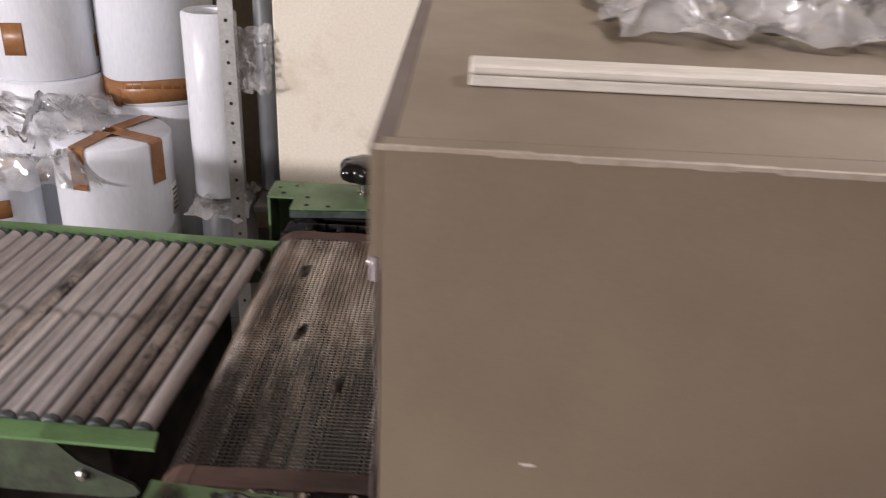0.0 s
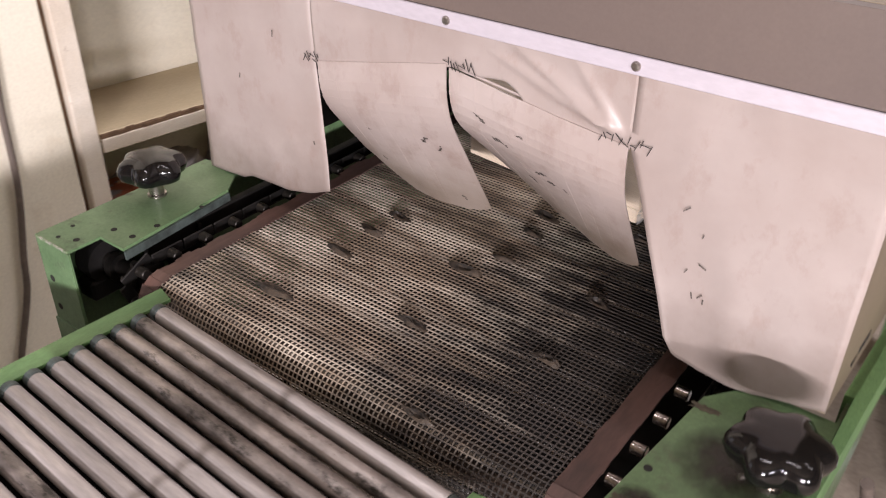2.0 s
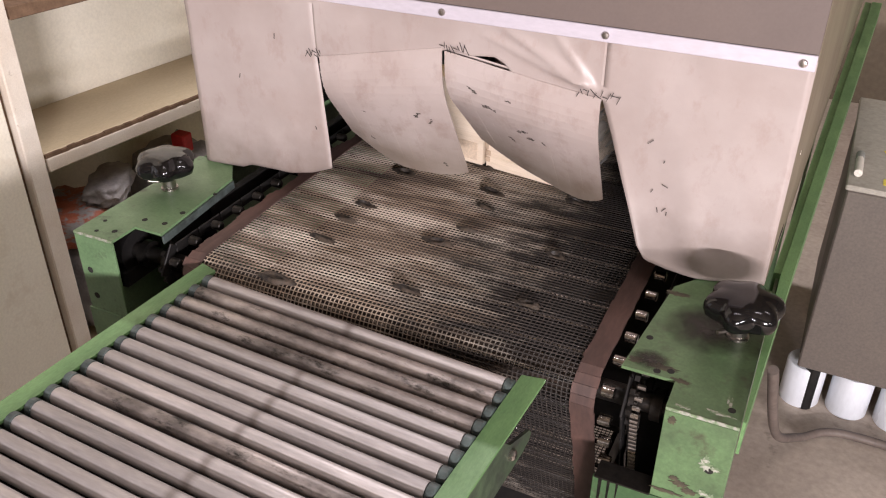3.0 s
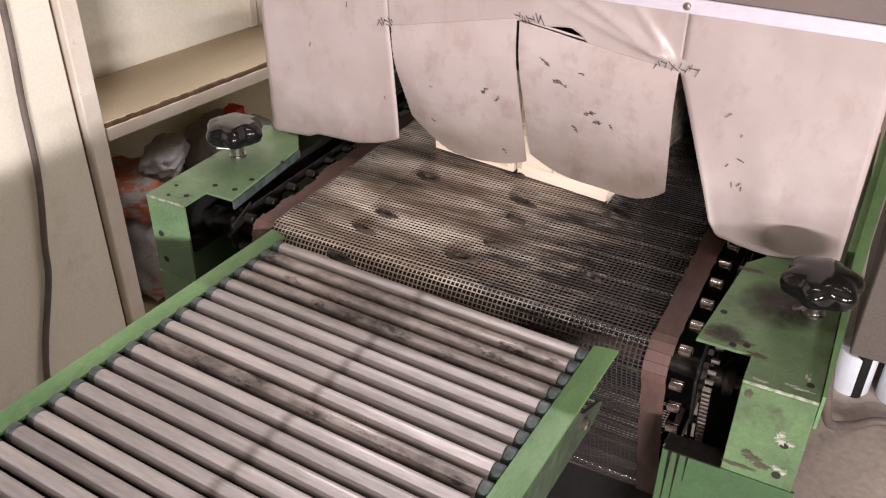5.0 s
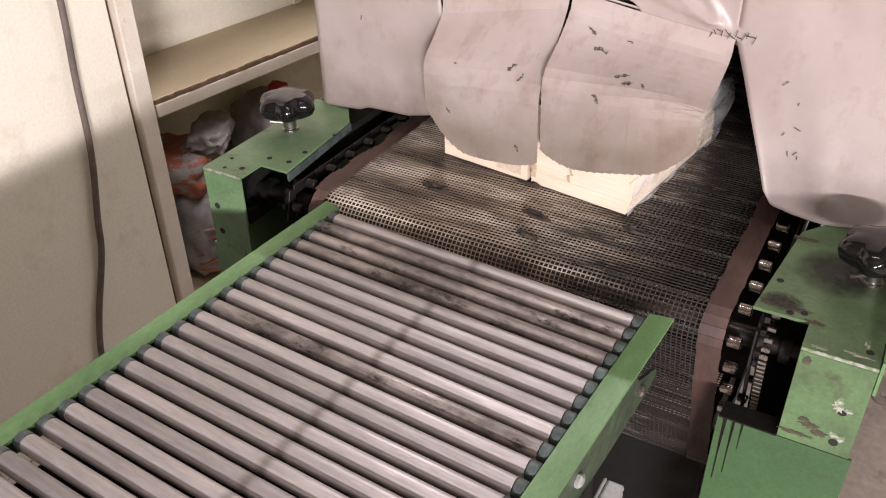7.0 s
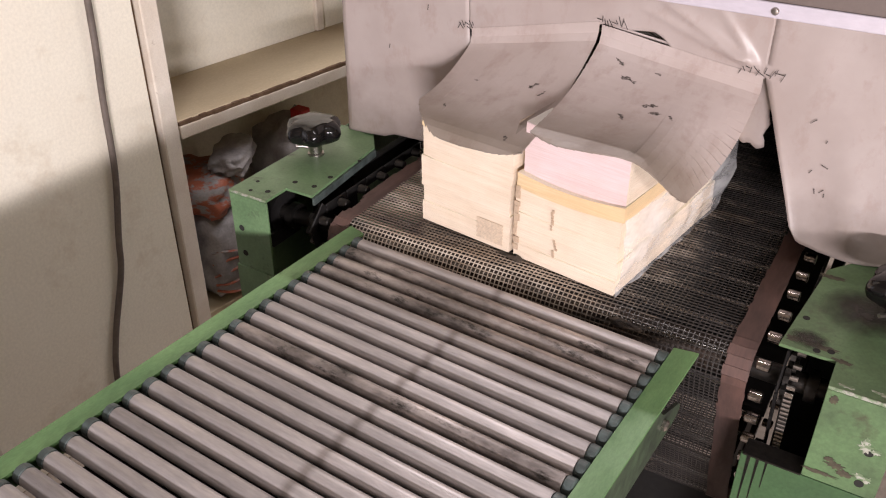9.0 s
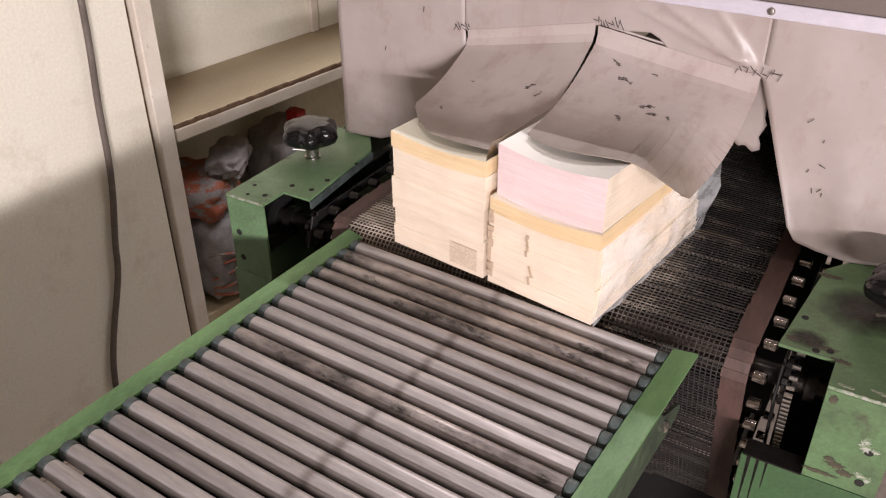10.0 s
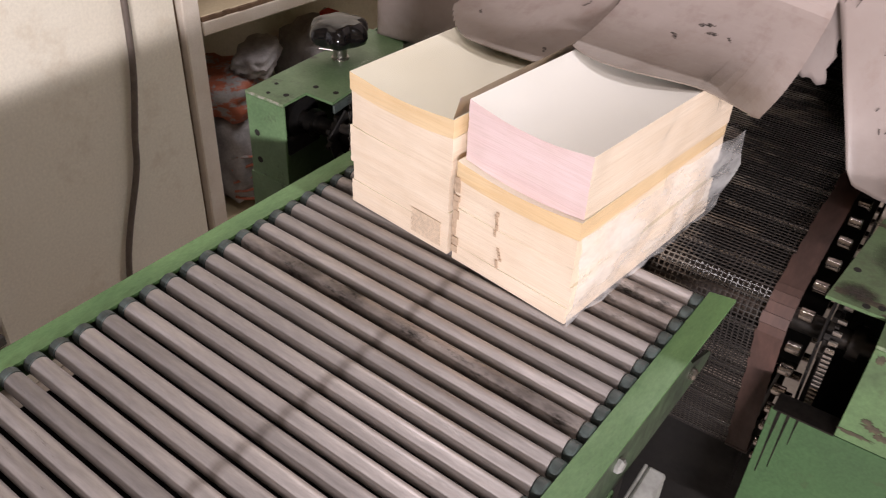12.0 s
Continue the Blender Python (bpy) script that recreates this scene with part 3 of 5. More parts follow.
def loose_film(name, label, mat, w, d, h, m, seed, n=46):
    """A crumpled sheet of clear film."""
    bm = bmesh.new()
    grid = [[None] * (n + 1) for _ in range(n + 1)]
    for i in range(n + 1):
        for j in range(n + 1):
            u, v = i / n - 0.5, j / n - 0.5
            p = Vector((u * 4.1 + seed, v * 4.1, seed))
            z = abs(noise.noise(p)) * 0.9 + abs(noise.noise(p * 2.3)) * 0.5 + abs(noise.noise(p * 5.2)) * 0.2
            fall = max(0.0, 1 - (2 * max(abs(u), abs(v))) ** 3)
            dx = noise.noise(p * 1.7 + Vector((5, 0, 0))) * 0.12
            grid[i][j] = bm.verts.new(((u + dx) * w, (v + 0.5 * dx) * d, h * z * (0.25 + 0.75 * fall)))
    for i in range(n):
        for j in range(n):
            bm.faces.new((grid[i][j], grid[i + 1][j], grid[i + 1][j + 1], grid[i][j + 1]))
    ob = link(name, bm, M[mat], smooth=40)
    ob.matrix_world = m
    return tagged(ob, label, "plastic film")


loose_film("plastic_wrap", "crumpled clear plastic film lying over the rolls", "film_loose", 0.34, 0.42, 0.12, pose(-1.12, -1.09, 0.70, 0, 22, 12), 2)
loose_film("plastic_wrap", "clear plastic wrap caught on the rack upright", "film_loose", 0.16, 0.10, 0.05, pose(-1.09, -0.47, 0.95, 0, 80, 0), 7, 24)
loose_film("plastic_wrap", "clear plastic wrap around the slim roll foot", "film_loose", 0.20, 0.16, 0.06, pose(-1.16, -0.585, 0.545, 0, 6, 0), 11, 24)

# ---- the shrink tunnel ----
BELT_Z, BELT_R, BELT_Y = 0.876, 0.034, -0.208  # belt top, end radius, start of the turn
SPLAY = 0.03  # how far the operator side leans out along the machine
SPEED = 0.0668  # belt speed, metres a second


def make_tunnel():
    hood = holder("shrink_tunnel", "grey-beige sheet metal shrink tunnel hood", "machine")
    part("top_panel", boxed(-0.4045, 0.4355, 0.0035, 1.5, 1.262, 1.285, 0.0005), M["box"], hood)
    part("side_panel", boxed(-0.424, -0.405, 0.0035, 1.5, 0.905, 1.2848, 0.001), M["box"], hood)
    bm = bmesh.new()
    prism(bm, [(0.436, -0.003), (0.455, -0.003), (0.455 + SPLAY * 1.5, 1.5), (0.436, 1.5)], 0.905, 1.2848)
    part("side_panel", bm, M["box"], hood)
    part("edge_trim", boxed(-0.4238, -0.4205, -0.004, 0.003, 0.905, 1.19, 0.001), M["black"], hood, "dark edge beside the curtain")
    part("edge_trim", boxed(0.425, 0.4355, -0.004, 0.003, 0.905, 1.19, 0.001), M["black"], hood, "dark edge beside the curtain")
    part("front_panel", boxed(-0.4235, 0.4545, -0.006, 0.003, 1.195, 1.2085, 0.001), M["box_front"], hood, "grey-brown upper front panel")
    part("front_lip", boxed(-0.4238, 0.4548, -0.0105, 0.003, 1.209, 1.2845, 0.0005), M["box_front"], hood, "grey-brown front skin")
    # inside skins and the closed far end in flat near-black
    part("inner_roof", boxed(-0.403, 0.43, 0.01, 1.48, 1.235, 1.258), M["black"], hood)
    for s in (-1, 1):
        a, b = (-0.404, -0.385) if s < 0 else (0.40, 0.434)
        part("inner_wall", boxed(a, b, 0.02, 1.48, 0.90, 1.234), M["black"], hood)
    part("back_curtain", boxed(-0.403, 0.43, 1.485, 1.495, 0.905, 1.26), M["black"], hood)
    bm = bmesh.new()
    rnd = random.Random(5)
    for i in range(60):
        t = i / 60
        y = 0.004 + 1.49 * t
        box(bm, 0.4525 + SPLAY * y + rnd.uniform(-0.0015, 0.0008), 0.4561 + SPLAY * y, y - 0.012, y - 0.012 + 1.49 / 60, 1.2825 + rnd.uniform(-0.001, 0.0008), 1.2858)
    part("worn_edge", bm, surface("bare_metal_wear", (0.62, 0.56, 0.48), (0.45, 0.38, 0.3), 0.5, 0.3, grain=200, stain=30), hood, "paint worn to pale metal along the edge")
    for dy, w in ((0.058, 0.022), (0.084, 0.012), (0.099, 0.012), (0.113, 0.010)):
        part("lettering", boxed(0.4551 + SPLAY * dy, 0.4556 + SPLAY * (dy + w), dy, dy + w, 0.9245, 0.9265 + (0.006 if w < 0.02 else 0.0015)), M["ink"], hood, "small dark worn lettering bar")
    part("corner_skin", boxed(0.4549, 0.4553, -0.0107, -0.0031, 1.2087, 1.2847), M["box"], hood)
    part("scratch", boxed(0.4551 + SPLAY * 0.102, 0.4557 + SPLAY * 0.112, 0.102, 0.112, 1.045, 1.0472), M["bar_white"], hood, "short pale scratch")
    return hood


make_tunnel()


def screw(parent, x, z):
    bm = lathe([(0.0048, 0), (0.0048, 0.0012), (0.0037, 0.0028), (0.0014, 0.0033)], 16)
    s = part("screw", bm, M["steel"], parent, "domed steel screw", smooth=40)
    s.matrix_local = pose(x, -0.0095, z, 90, 0, 0)


def make_strip():
    strip = holder("clamp_strip", "pale metal strip with screws holding the curtain", "strip")
    part("bar", boxed(-0.4235, 0.4543, -0.0095, -0.0065, 1.189, 1.2075, 0.0008), M["strip"], strip)
    for x in (-0.417, -0.21, 0.004, 0.219, 0.441):
        screw(strip, x, 1.1975)


make_strip()


def frame_side(s):
    """Green bearing box beside the belt: s = 1 or -1 tells the side."""
    name = "bearing_housing"
    lab = "green painted bearing housing with a black star knob" if s < 0 else "scuffed green bearing housing beside the belt chain"
    hs = holder(name, lab, "machine frame", group="bearing housings")
    paint = M["green_dirty"] if s > 0 else M["green"]
    out, inn, cut = (0.47, 0.334, 0.394) if s > 0 else (0.442, 0.325, 0.372)
    pts = [(inn, -0.229), (cut, -0.229), (cut, -0.275), (out, -0.275), (out, -0.002), (inn + 0.05, -0.002), (inn + 0.018, -0.045)]
    bm = bmesh.new()
    prism(bm, [(s * x, y) for x, y in (pts if s > 0 else pts[::-1])], 0.896, 0.90)
    part("top_plate", bm, paint, hs)
    a, b = sorted((s * cut, s * out))
    part("front_plate", boxed(a, b, -0.276, -0.272, 0.77, 0.8955, 0.0006), paint, hs)
    a, b = sorted((s * (out - 0.004), s * out))
    part("side_plate", boxed(a, b, -0.2715, 1.45, 0.55, 0.8955, 0.0006), paint, hs)
    a, b = sorted((s * (inn - 0.006), s * (out + 0.004)))
    part("lower_plate", boxed(a, b, -0.277, -0.272, 0.42, 0.7695, 0.0006), M["green_shaded"] if s > 0 else paint, hs)
    a, b = sorted((s * (inn - 0.004), s * cut))
    part("sill", boxed(a, b, -0.279, -0.250, 0.7700, 0.7725, 0.0005), M["grease"], hs, "bare dark steel sill")
    # what is inside: shaft, bearing block, sprockets
    z, y = BELT_Z - BELT_R, BELT_Y
    part("shaft", tubed((s * 0.30, y, z), (s * (out - 0.006), y, z), 0.0125, 20), M["grease"], hs, smooth=40)
    part("collar", tubed((s * 0.372, y, z), (s * 0.384, y, z), 0.02, 20), M["grease"], hs, smooth=40)
    part("bearing", tubed((s * 0.40, y, z), (s * 0.43, y, z), 0.032, 24), M["black"], hs, smooth=40)
    a, b = sorted((s * 0.398, s * 0.432))
    part("bearing_block", boxed(a, b, y - 0.034, y + 0.034, z - 0.05, z - 0.02, 0.004), M["rust"] if s > 0 else M["black"], hs)
    a, b = sorted((s * 0.365, s * 0.352))
    part("chain_guard", boxed(a, b, y + 0.03, 1.4, 0.835, 0.872, 0.001), M["black"], hs)
    a, b = sorted((s * 0.345, s * (out - 0.006)))
    part("inner_floor", boxed(a, b, -0.262, 0.0, 0.60, 0.605), M["black"], hs)
    part("back_plate", boxed(a, b, -0.10, -0.095, 0.605, 0.868), M["black"], hs)
    a, b = sorted((s * cut, s * out))
    if s < 0:
        bm = bmesh.new()
        prism(bm, [(-0.325, -0.2285), (-0.3215, -0.2285), (-0.3395, -0.046), (-0.343, -0.046)], 0.884, 0.8957)
        # the skirt's shade is put in with the caps' dark grey-green
        part('inner_skirt', bm, M['cap'], hs, 'thin inner skirt darkened for its shade')
    part('worn_edge', boxed(a, b, -0.2766, -0.2745, 0.8962, 0.9004, 0.0006), M['chip'], hs, 'paint worn pale along the front edge')
    if s > 0:
        bm = bmesh.new()
        prism(bm, [(0.4712, -0.2715), (0.4745, -0.2715), (0.486, 0.06), (0.546, 1.5), (0.522, 1.5), (0.4712, 0.03)], 0.862, 0.906)
        part("side_rail", bm, M["green_rail"], hs, "bright green side rail")
        bm = bmesh.new()
        prism(bm, [(0.4712, 0.04), (0.521, 1.5), (0.506, 1.5), (0.462, 0.04)], 0.862, 0.9035)
        part("rail_ledge", bm, M["green_rail"], hs, "bright green ledge under the hood")
        part("lower_wall", boxed(0.3, 0.304, -0.10, 1.45, 0.42, 0.60), M["black"], hs)
        for k, (x, w, drop) in enumerate(((0.337, 0.0035, 0.10), (0.347, 0.0028, 0.085), (0.357, 0.0022, 0.04))):
            bm = bmesh.new()
            prism(bm, [(x - w / 2, 0.7695), (x - w * 0.25, 0.7695 - drop * 0.6), (x - w * 0.2, 0.7695 - drop), (x + w * 0.15, 0.7695 - drop), (x + w * 0.3, 0.7695 - drop * 0.5), (x + w * 0.7, 0.7695)], 0.0, 0.0004)
            for v in bm.verts:
                v.co = Vector((v.co.x, -0.2772 - v.co.z, v.co.y))
            bmesh.ops.recalc_face_normals(bm, faces=bm.faces)
            part("grease_drip", bm, M["grease"], hs, "dark dried grease run")
    holes = [(0.45, 0.832), (0.451, 0.787)] if s > 0 else [(-0.426, 0.839), (-0.425, 0.795)]
    for x, zz in holes:
        part("screw_hole", tubed((x, -0.2764, zz), (x, -0.2755, zz), 0.005, 14), M["hole"], hs)
    if s > 0:  # ragged flakes and smears on the front plate and the top
        for k, (x, zz, w, h, kind) in enumerate(((0.446, 0.838, 0.007, 0.008, "chip"), (0.456, 0.836, 0.005, 0.004, "chip"), (0.445, 0.846, 0.004, 0.005, "chip"), (0.449, 0.798, 0.006, 0.004, "chip"),
                                                 (0.457, 0.795, 0.004, 0.005, "chip"), (0.424, 0.800, 0.011, 0.006, "grime"), (0.434, 0.793, 0.009, 0.005, "grime"), (0.416, 0.806, 0.006, 0.004, "grime"),
                                                 (0.403, 0.885, 0.005, 0.006, "grime"), (0.410, 0.783, 0.018, 0.003, "grime"))):
            bm = bmesh.new()
            ring = [(2 * math.pi * q / 18, 0.55 + 0.75 * abs(noise.noise(Vector((q * 0.9, k * 3.1, 0.4)))) + 0.35 * (q % 2)) for q in range(18)]
            prism(bm, [(w * r * math.cos(a), h * r * math.sin(a)) for a, r in ring], 0.0, 0.00025)
            part("paint_flake" if kind == "chip" else "smear", bm, M[kind], hs, "ragged patch of bare primer" if kind == "chip" else "dried brown smear").matrix_local = pose(x, -0.2762 - 0.00004 * k, zz, 90, 0, 0)
        for k, (x, yy, w, h, kind) in enumerate(((0.447, -0.262, 0.014, 0.003, "chip"), (0.41, -0.268, 0.010, 0.003, "chip"), (0.455, -0.240, 0.002, 0.009, "chip"), (0.452, -0.236, 0.0015, 0.008, "chip"),
                                                 (0.375, -0.213, 0.022, 0.006, "grime"), (0.346, -0.212, 0.010, 0.007, "grime"), (0.36, -0.06, 0.016, 0.006, "grime"), (0.40, -0.228, 0.012, 0.004, "grime"))):
            bm = bmesh.new()
            ring = [(2 * math.pi * q / 18, 0.5 + 0.8 * abs(noise.noise(Vector((q * 0.8, k * 2.3, 5.4)))) + 0.3 * (q % 2)) for q in range(18)]
            prism(bm, [(w * r * math.cos(a), h * r * math.sin(a)) for a, r in ring], 0.0, 0.0002)
            part("paint_flake" if kind == "chip" else "smear", bm, M[kind], hs, "ragged patch of bare primer" if kind == "chip" else "dried brown smear").matrix_local = pose(x, yy, 0.90005 + 0.00003 * k, 0, 0, 0)
    tops = [(0.372, -0.222), (0.386, -0.216), (0.458, -0.252), (0.35, -0.165)] if s > 0 else \
        [(-0.338, -0.168), (-0.34, -0.204), (-0.373, -0.208), (-0.388, -0.252), (-0.412, -0.262), (-0.422, -0.235), (-0.333, -0.10)]
    for k, (x, yy) in enumerate(tops):
        part("screw_hole", tubed((x, yy, 0.8998), (x, yy, 0.9004), 0.0042 if k < 4 else 0.003, 12), M["hole"], hs)
    return hs


def soft_patch_material():
    """A dark patch that thins out towards its edge."""
    m, nt, p = material("soft_dark_patch")
    tc = nt.nodes.new("ShaderNodeTexCoord").outputs["Object"]
    p.inputs["Base Color"].default_value = (0.03, 0.025, 0.018, 1)
    p.inputs["Roughness"].default_value = 0.4
    ln = nt.nodes.new("ShaderNodeVectorMath")
    ln.operation = "LENGTH"
    nt.links.new(tc, ln.inputs[0])
    mr = nt.nodes.new("ShaderNodeMapRange")
    mr.inputs["From Min"].default_value, mr.inputs["From Max"].default_value = 0.008, 0.054
    mr.inputs["To Min"].default_value, mr.inputs["To Max"].default_value = 0.7, 0.0
    nt.links.new(ln.outputs["Value"], mr.inputs["Value"])
    mul = node(nt, "ShaderNodeMath")
    mul.operation = "MULTIPLY"
    nt.links.new(mr.outputs[0], mul.inputs[0])
    nt.links.new(ramp(nt, noise_of(nt, tc, 45, 5, 0.65), [(0.3, (0.45, 0.45, 0.45)), (0.6, (1.3, 1.3, 1.3))]), mul.inputs[1])
    nt.links.new(mul.outputs[0], p.inputs["Alpha"])
    return m


M["grease_stain"] = soft_patch_material()
frame_side(-1)
right_housing = frame_side(1)
# dark patches that fade outwards, one beside the knob, one by the notch
for x, y, z, turn, sx, sy in ((0.408, -0.118, 0.9003, 0, 0.055, 0.055), (0.36, -0.205, 0.9003, 0, 0.025, 0.02)):
    bm = bmesh.new()
    prism(bm, [(0.056 * math.cos(a), 0.056 * math.sin(a)) for a in [2 * math.pi * k / 24 for k in range(24)]], 0.0, 0.0002)
    g = part("grease_stain", bm, M["grease_stain"], right_housing, "soft dark patch fading at its edge")
    g.matrix_local = pose(x, y, z, turn, 0, 0) @ Matrix.Diagonal((sx / 0.056, sy / 0.056, 1, 1))


def make_knob(x, y, turn, label):
    """Six-lobed star knob on a steel bush."""
    kn = holder("star_knob", label, "knob", (x, y, 0.90), "star knobs")
    part("stem", lathe([(0.013, 0), (0.013, 0.003), (0.0105, 0.004), (0.0105, 0.026), (0.012, 0.03)], 20), M["steel"], kn, "steel bush", smooth=40)
    bm = bmesh.new()
    n, prof = 96, [(0.30, 0.024), (0.55, 0.024), (0.74, 0.027), (0.93, 0.032), (1.0, 0.040), (0.985, 0.047), (0.90, 0.0535), (0.72, 0.058), (0.45, 0.0605), (0.2, 0.061)]
    rings = []
    for f, z in prof:
        ring = []
        for i in range(n):
            a = 2 * math.pi * i / n
            lobe = 0.5 + 0.5 * math.cos(6 * a)
            r = 0.0465 * (1 - 0.20 * (1 - lobe ** 0.8) * min(1, f * f * 1.1))
            ring.append(bm.verts.new((r * f * math.cos(a), r * f * math.sin(a), z)))
        rings.append(ring)
    for a, b in zip(rings, rings[1:]):
        for i in range(n):
            bm.faces.new((a[i], a[(i + 1) % n], b[(i + 1) % n], b[i]))
    bm.faces.new(rings[0][::-1])
    bm.faces.new(rings[-1])
    part("grip", bm, M["knob"], kn, smooth=60)
    part("set_screw", tubed((-0.010, -0.004, 0.012), (-0.028, -0.012, 0.014), 0.0026, 10), M["steel"], kn, smooth=40)
    kn.rotation_euler.z = radians(turn)


make_knob(-0.407, -0.115, 8, "glossy black star knob on the smooth green housing")
make_knob(0.442, -0.118, 22, "glossy black star knob on the scuffed green housing")

# lower machine body under the belt
body = holder("machine_base", "dark steel base under the belt", "machine")
part("front_drum", tubed((-0.29, BELT_Y, BELT_Z - BELT_R), (0.29, BELT_Y, BELT_Z - BELT_R), BELT_R - 0.0125, 32), M["drum"], body, "brown-black greasy drum inside the belt's turn", smooth=40)
part("pan", boxed(-0.33, 0.33, -0.12, 1.45, 0.70, 0.71), M["black"], body)
part("front_skirt", boxed(-0.335, 0.335, -0.085, -0.08, 0.16, 0.56), M["black"], body)
for s in (-1, 1):
    part("leg", boxed(s * 0.42 - 0.03, s * 0.42 + 0.03, -0.22, -0.16, 0.0, 0.56, 0.003), M["green"], body)
    part("leg", boxed(s * 0.42 - 0.03, s * 0.42 + 0.03, 1.30, 1.36, 0.0, 0.56, 0.003), M["green"], body)


# ---- the belt ----
def belt_point(s):
    """Place (y, z) and turn of the belt at s metres past the start of its front turn."""
    a1, a2 = radians(110), math.pi
    if s <= 0:
        return BELT_Y - s, BELT_Z, 0.0
    if s <= BELT_R * a1:
        a = s / BELT_R
        return BELT_Y - BELT_R * math.sin(a), BELT_Z - BELT_R * (1 - math.cos(a)), a
    y, z = BELT_Y - BELT_R * math.sin(a1), BELT_Z - BELT_R * (1 - math.cos(a1))
    s -= BELT_R * a1
    run = 0.30
    if s <= run:
        return y - s * math.cos(a1), z - s * math.sin(a1), a1
    y, z = y - run * math.cos(a1), z - run * math.sin(a1)
    s -= run
    if s <= BELT_R * (a2 - a1):
        a = a1 + s / BELT_R
        return y + BELT_R * (math.sin(a1) - math.sin(a)), z - BELT_R * (math.cos(a1) - math.cos(a)), a
    y, z = y + BELT_R * math.sin(a1), z - BELT_R * (math.cos(a1) + 1)
    s -= BELT_R * (a2 - a1)
    return y + s, z, a2


def belt_pose(s, drop=0.0):
    y, z, a = belt_point(s)
    return pose(0, y + drop * math.sin(a), z - drop * math.cos(a), math.degrees(a), 0, 0)


STRIP = 0.0127
CELLS = 88  # wires across


def strip_mesh(offset, rnd):
    """One cross strip of the belt: two cross wires, the lengthwise wires, and the taped edges."""
    bm = bmesh.new()
    uv = bm.loops.layers.uv.new("UVMap")
    x_lo, x_hi, half = -0.262, 0.284, STRIP / 2

    def bar(x0, x1, y0, y1, z0, z1, m):
        p = [bm.verts.new((x, y, z)) for z in (z0, z1) for y in (y0, y1) for x in (x0, x1)]
        for q in ((4, 5, 7, 6), (0, 1, 5, 4), (3, 2, 6, 7), (2, 0, 4, 6), (1, 3, 7, 5), (0, 2, 3, 1)):
            f = bm.faces.new([p[k] for k in q])
            f.material_index = m

    t = 0.00066
    for k in range(2):
        yc = -half + STRIP * (k + 0.5) / 2 + rnd.uniform(-0.0002, 0.0002)
        bar(x_lo, x_hi, yc - t, yc + t, -2 * t, -0.0001, 0)
    step = (x_hi - x_lo) / CELLS
    for i in range(CELLS + 1):
        x = x_lo + i * step + rnd.uniform(-0.0002, 0.0002)
        bar(x - t, x + t, -half, half, -2 * t - 0.0004, -0.0005, 0)
    for s in (-1, 1):
        a, b = (0.283, 0.312) if s > 0 else (0.261, 0.286)
        a += rnd.uniform(-0.0012, 0.0012)
        b += 0.008 * noise.noise(Vector((offset * 30, s * 3, 0.5))) if s < 0 else rnd.uniform(-0.0006, 0.0006)
        x0, x1 = sorted((s * a, s * b))
        bar(x0, x1, -half, half, -0.0016, 0.0009, 1)
    for f in bm.faces:
        for lp in f.loops:
            lp[uv].uv = (lp.vert.co.x, lp.vert.co.y + offset)
    me = bpy.data.meshes.new("belt_strip")
    bm.to_mesh(me)
    bm.free()
    me.materials.append(M["mesh"])
    me.materials.append(M["band"])
    return me


belt = holder("conveyor_belt", "sooty ochre woven mesh belt with brown taped edges", "conveyor belt")
BELT_START, N_STRIPS = 0.46, 168
belt_parts = []  # (object, s at the clip's start, drop)
rnd = random.Random(11)
for k in range(N_STRIPS):
    me = strip_mesh(k * STRIP, rnd)
    ob = new("belt_strip", me)
    ob.parent = belt
    belt_parts.append((ob, BELT_START - k * STRIP, 0.0))
strips = [b[0] for b in belt_parts]

rod_mesh = bpy.data.meshes.new("cross_rod")
bm = tubed((-0.284, 0, 0), (0.305, 0, 0), 0.0042, 10)
bm.to_mesh(rod_mesh)
bm.free()
rod_mesh.materials.append(M["rod"])
rol_mesh = bpy.data.meshes.new("chain_roller")
bm = lathe([(0.0056, -0.008), (0.007, -0.0068), (0.007, 0.0068), (0.0056, 0.008)], 18)
for f in bm.faces:
    f.smooth = True
bm.to_mesh(rol_mesh)
bm.free()
rol_mesh.set_sharp_from_angle(angle=radians(40))
rol_mesh.materials.append(M["chrome"])
# left-hand rollers: greasy, with the shade they sit in put into the steel
dark_rol = rol_mesh.copy()
dark_rol.materials[0] = M["grease"]
link_mesh = bpy.data.meshes.new("chain_link")
bm = boxed(-0.0015, 0.0015, -0.024, 0.024, -0.008, 0.008, 0.001)
bm.to_mesh(link_mesh)
bm.free()
link_mesh.materials.append(M["black"])
for k in range(N_STRIPS // 4):
    rod = new("cross_rod", rod_mesh)
    rod.parent = belt
    belt_parts.append((rod, BELT_START - (k * 4 + 1.5) * STRIP, 0.0064))
    for s in (-1, 1):
        r = new("chain_roller", rol_mesh if s > 0 else dark_rol)
        r.parent = rod
        r.matrix_local = pose(0.324 if s > 0 else -0.303, 0, 0.003, 0, 90, 0)
        l = new("chain_link", link_mesh)
        l.parent = rod
        l.matrix_local = pose(0.3445 if s > 0 else -0.318, 0, 0, 0, 0, 0)


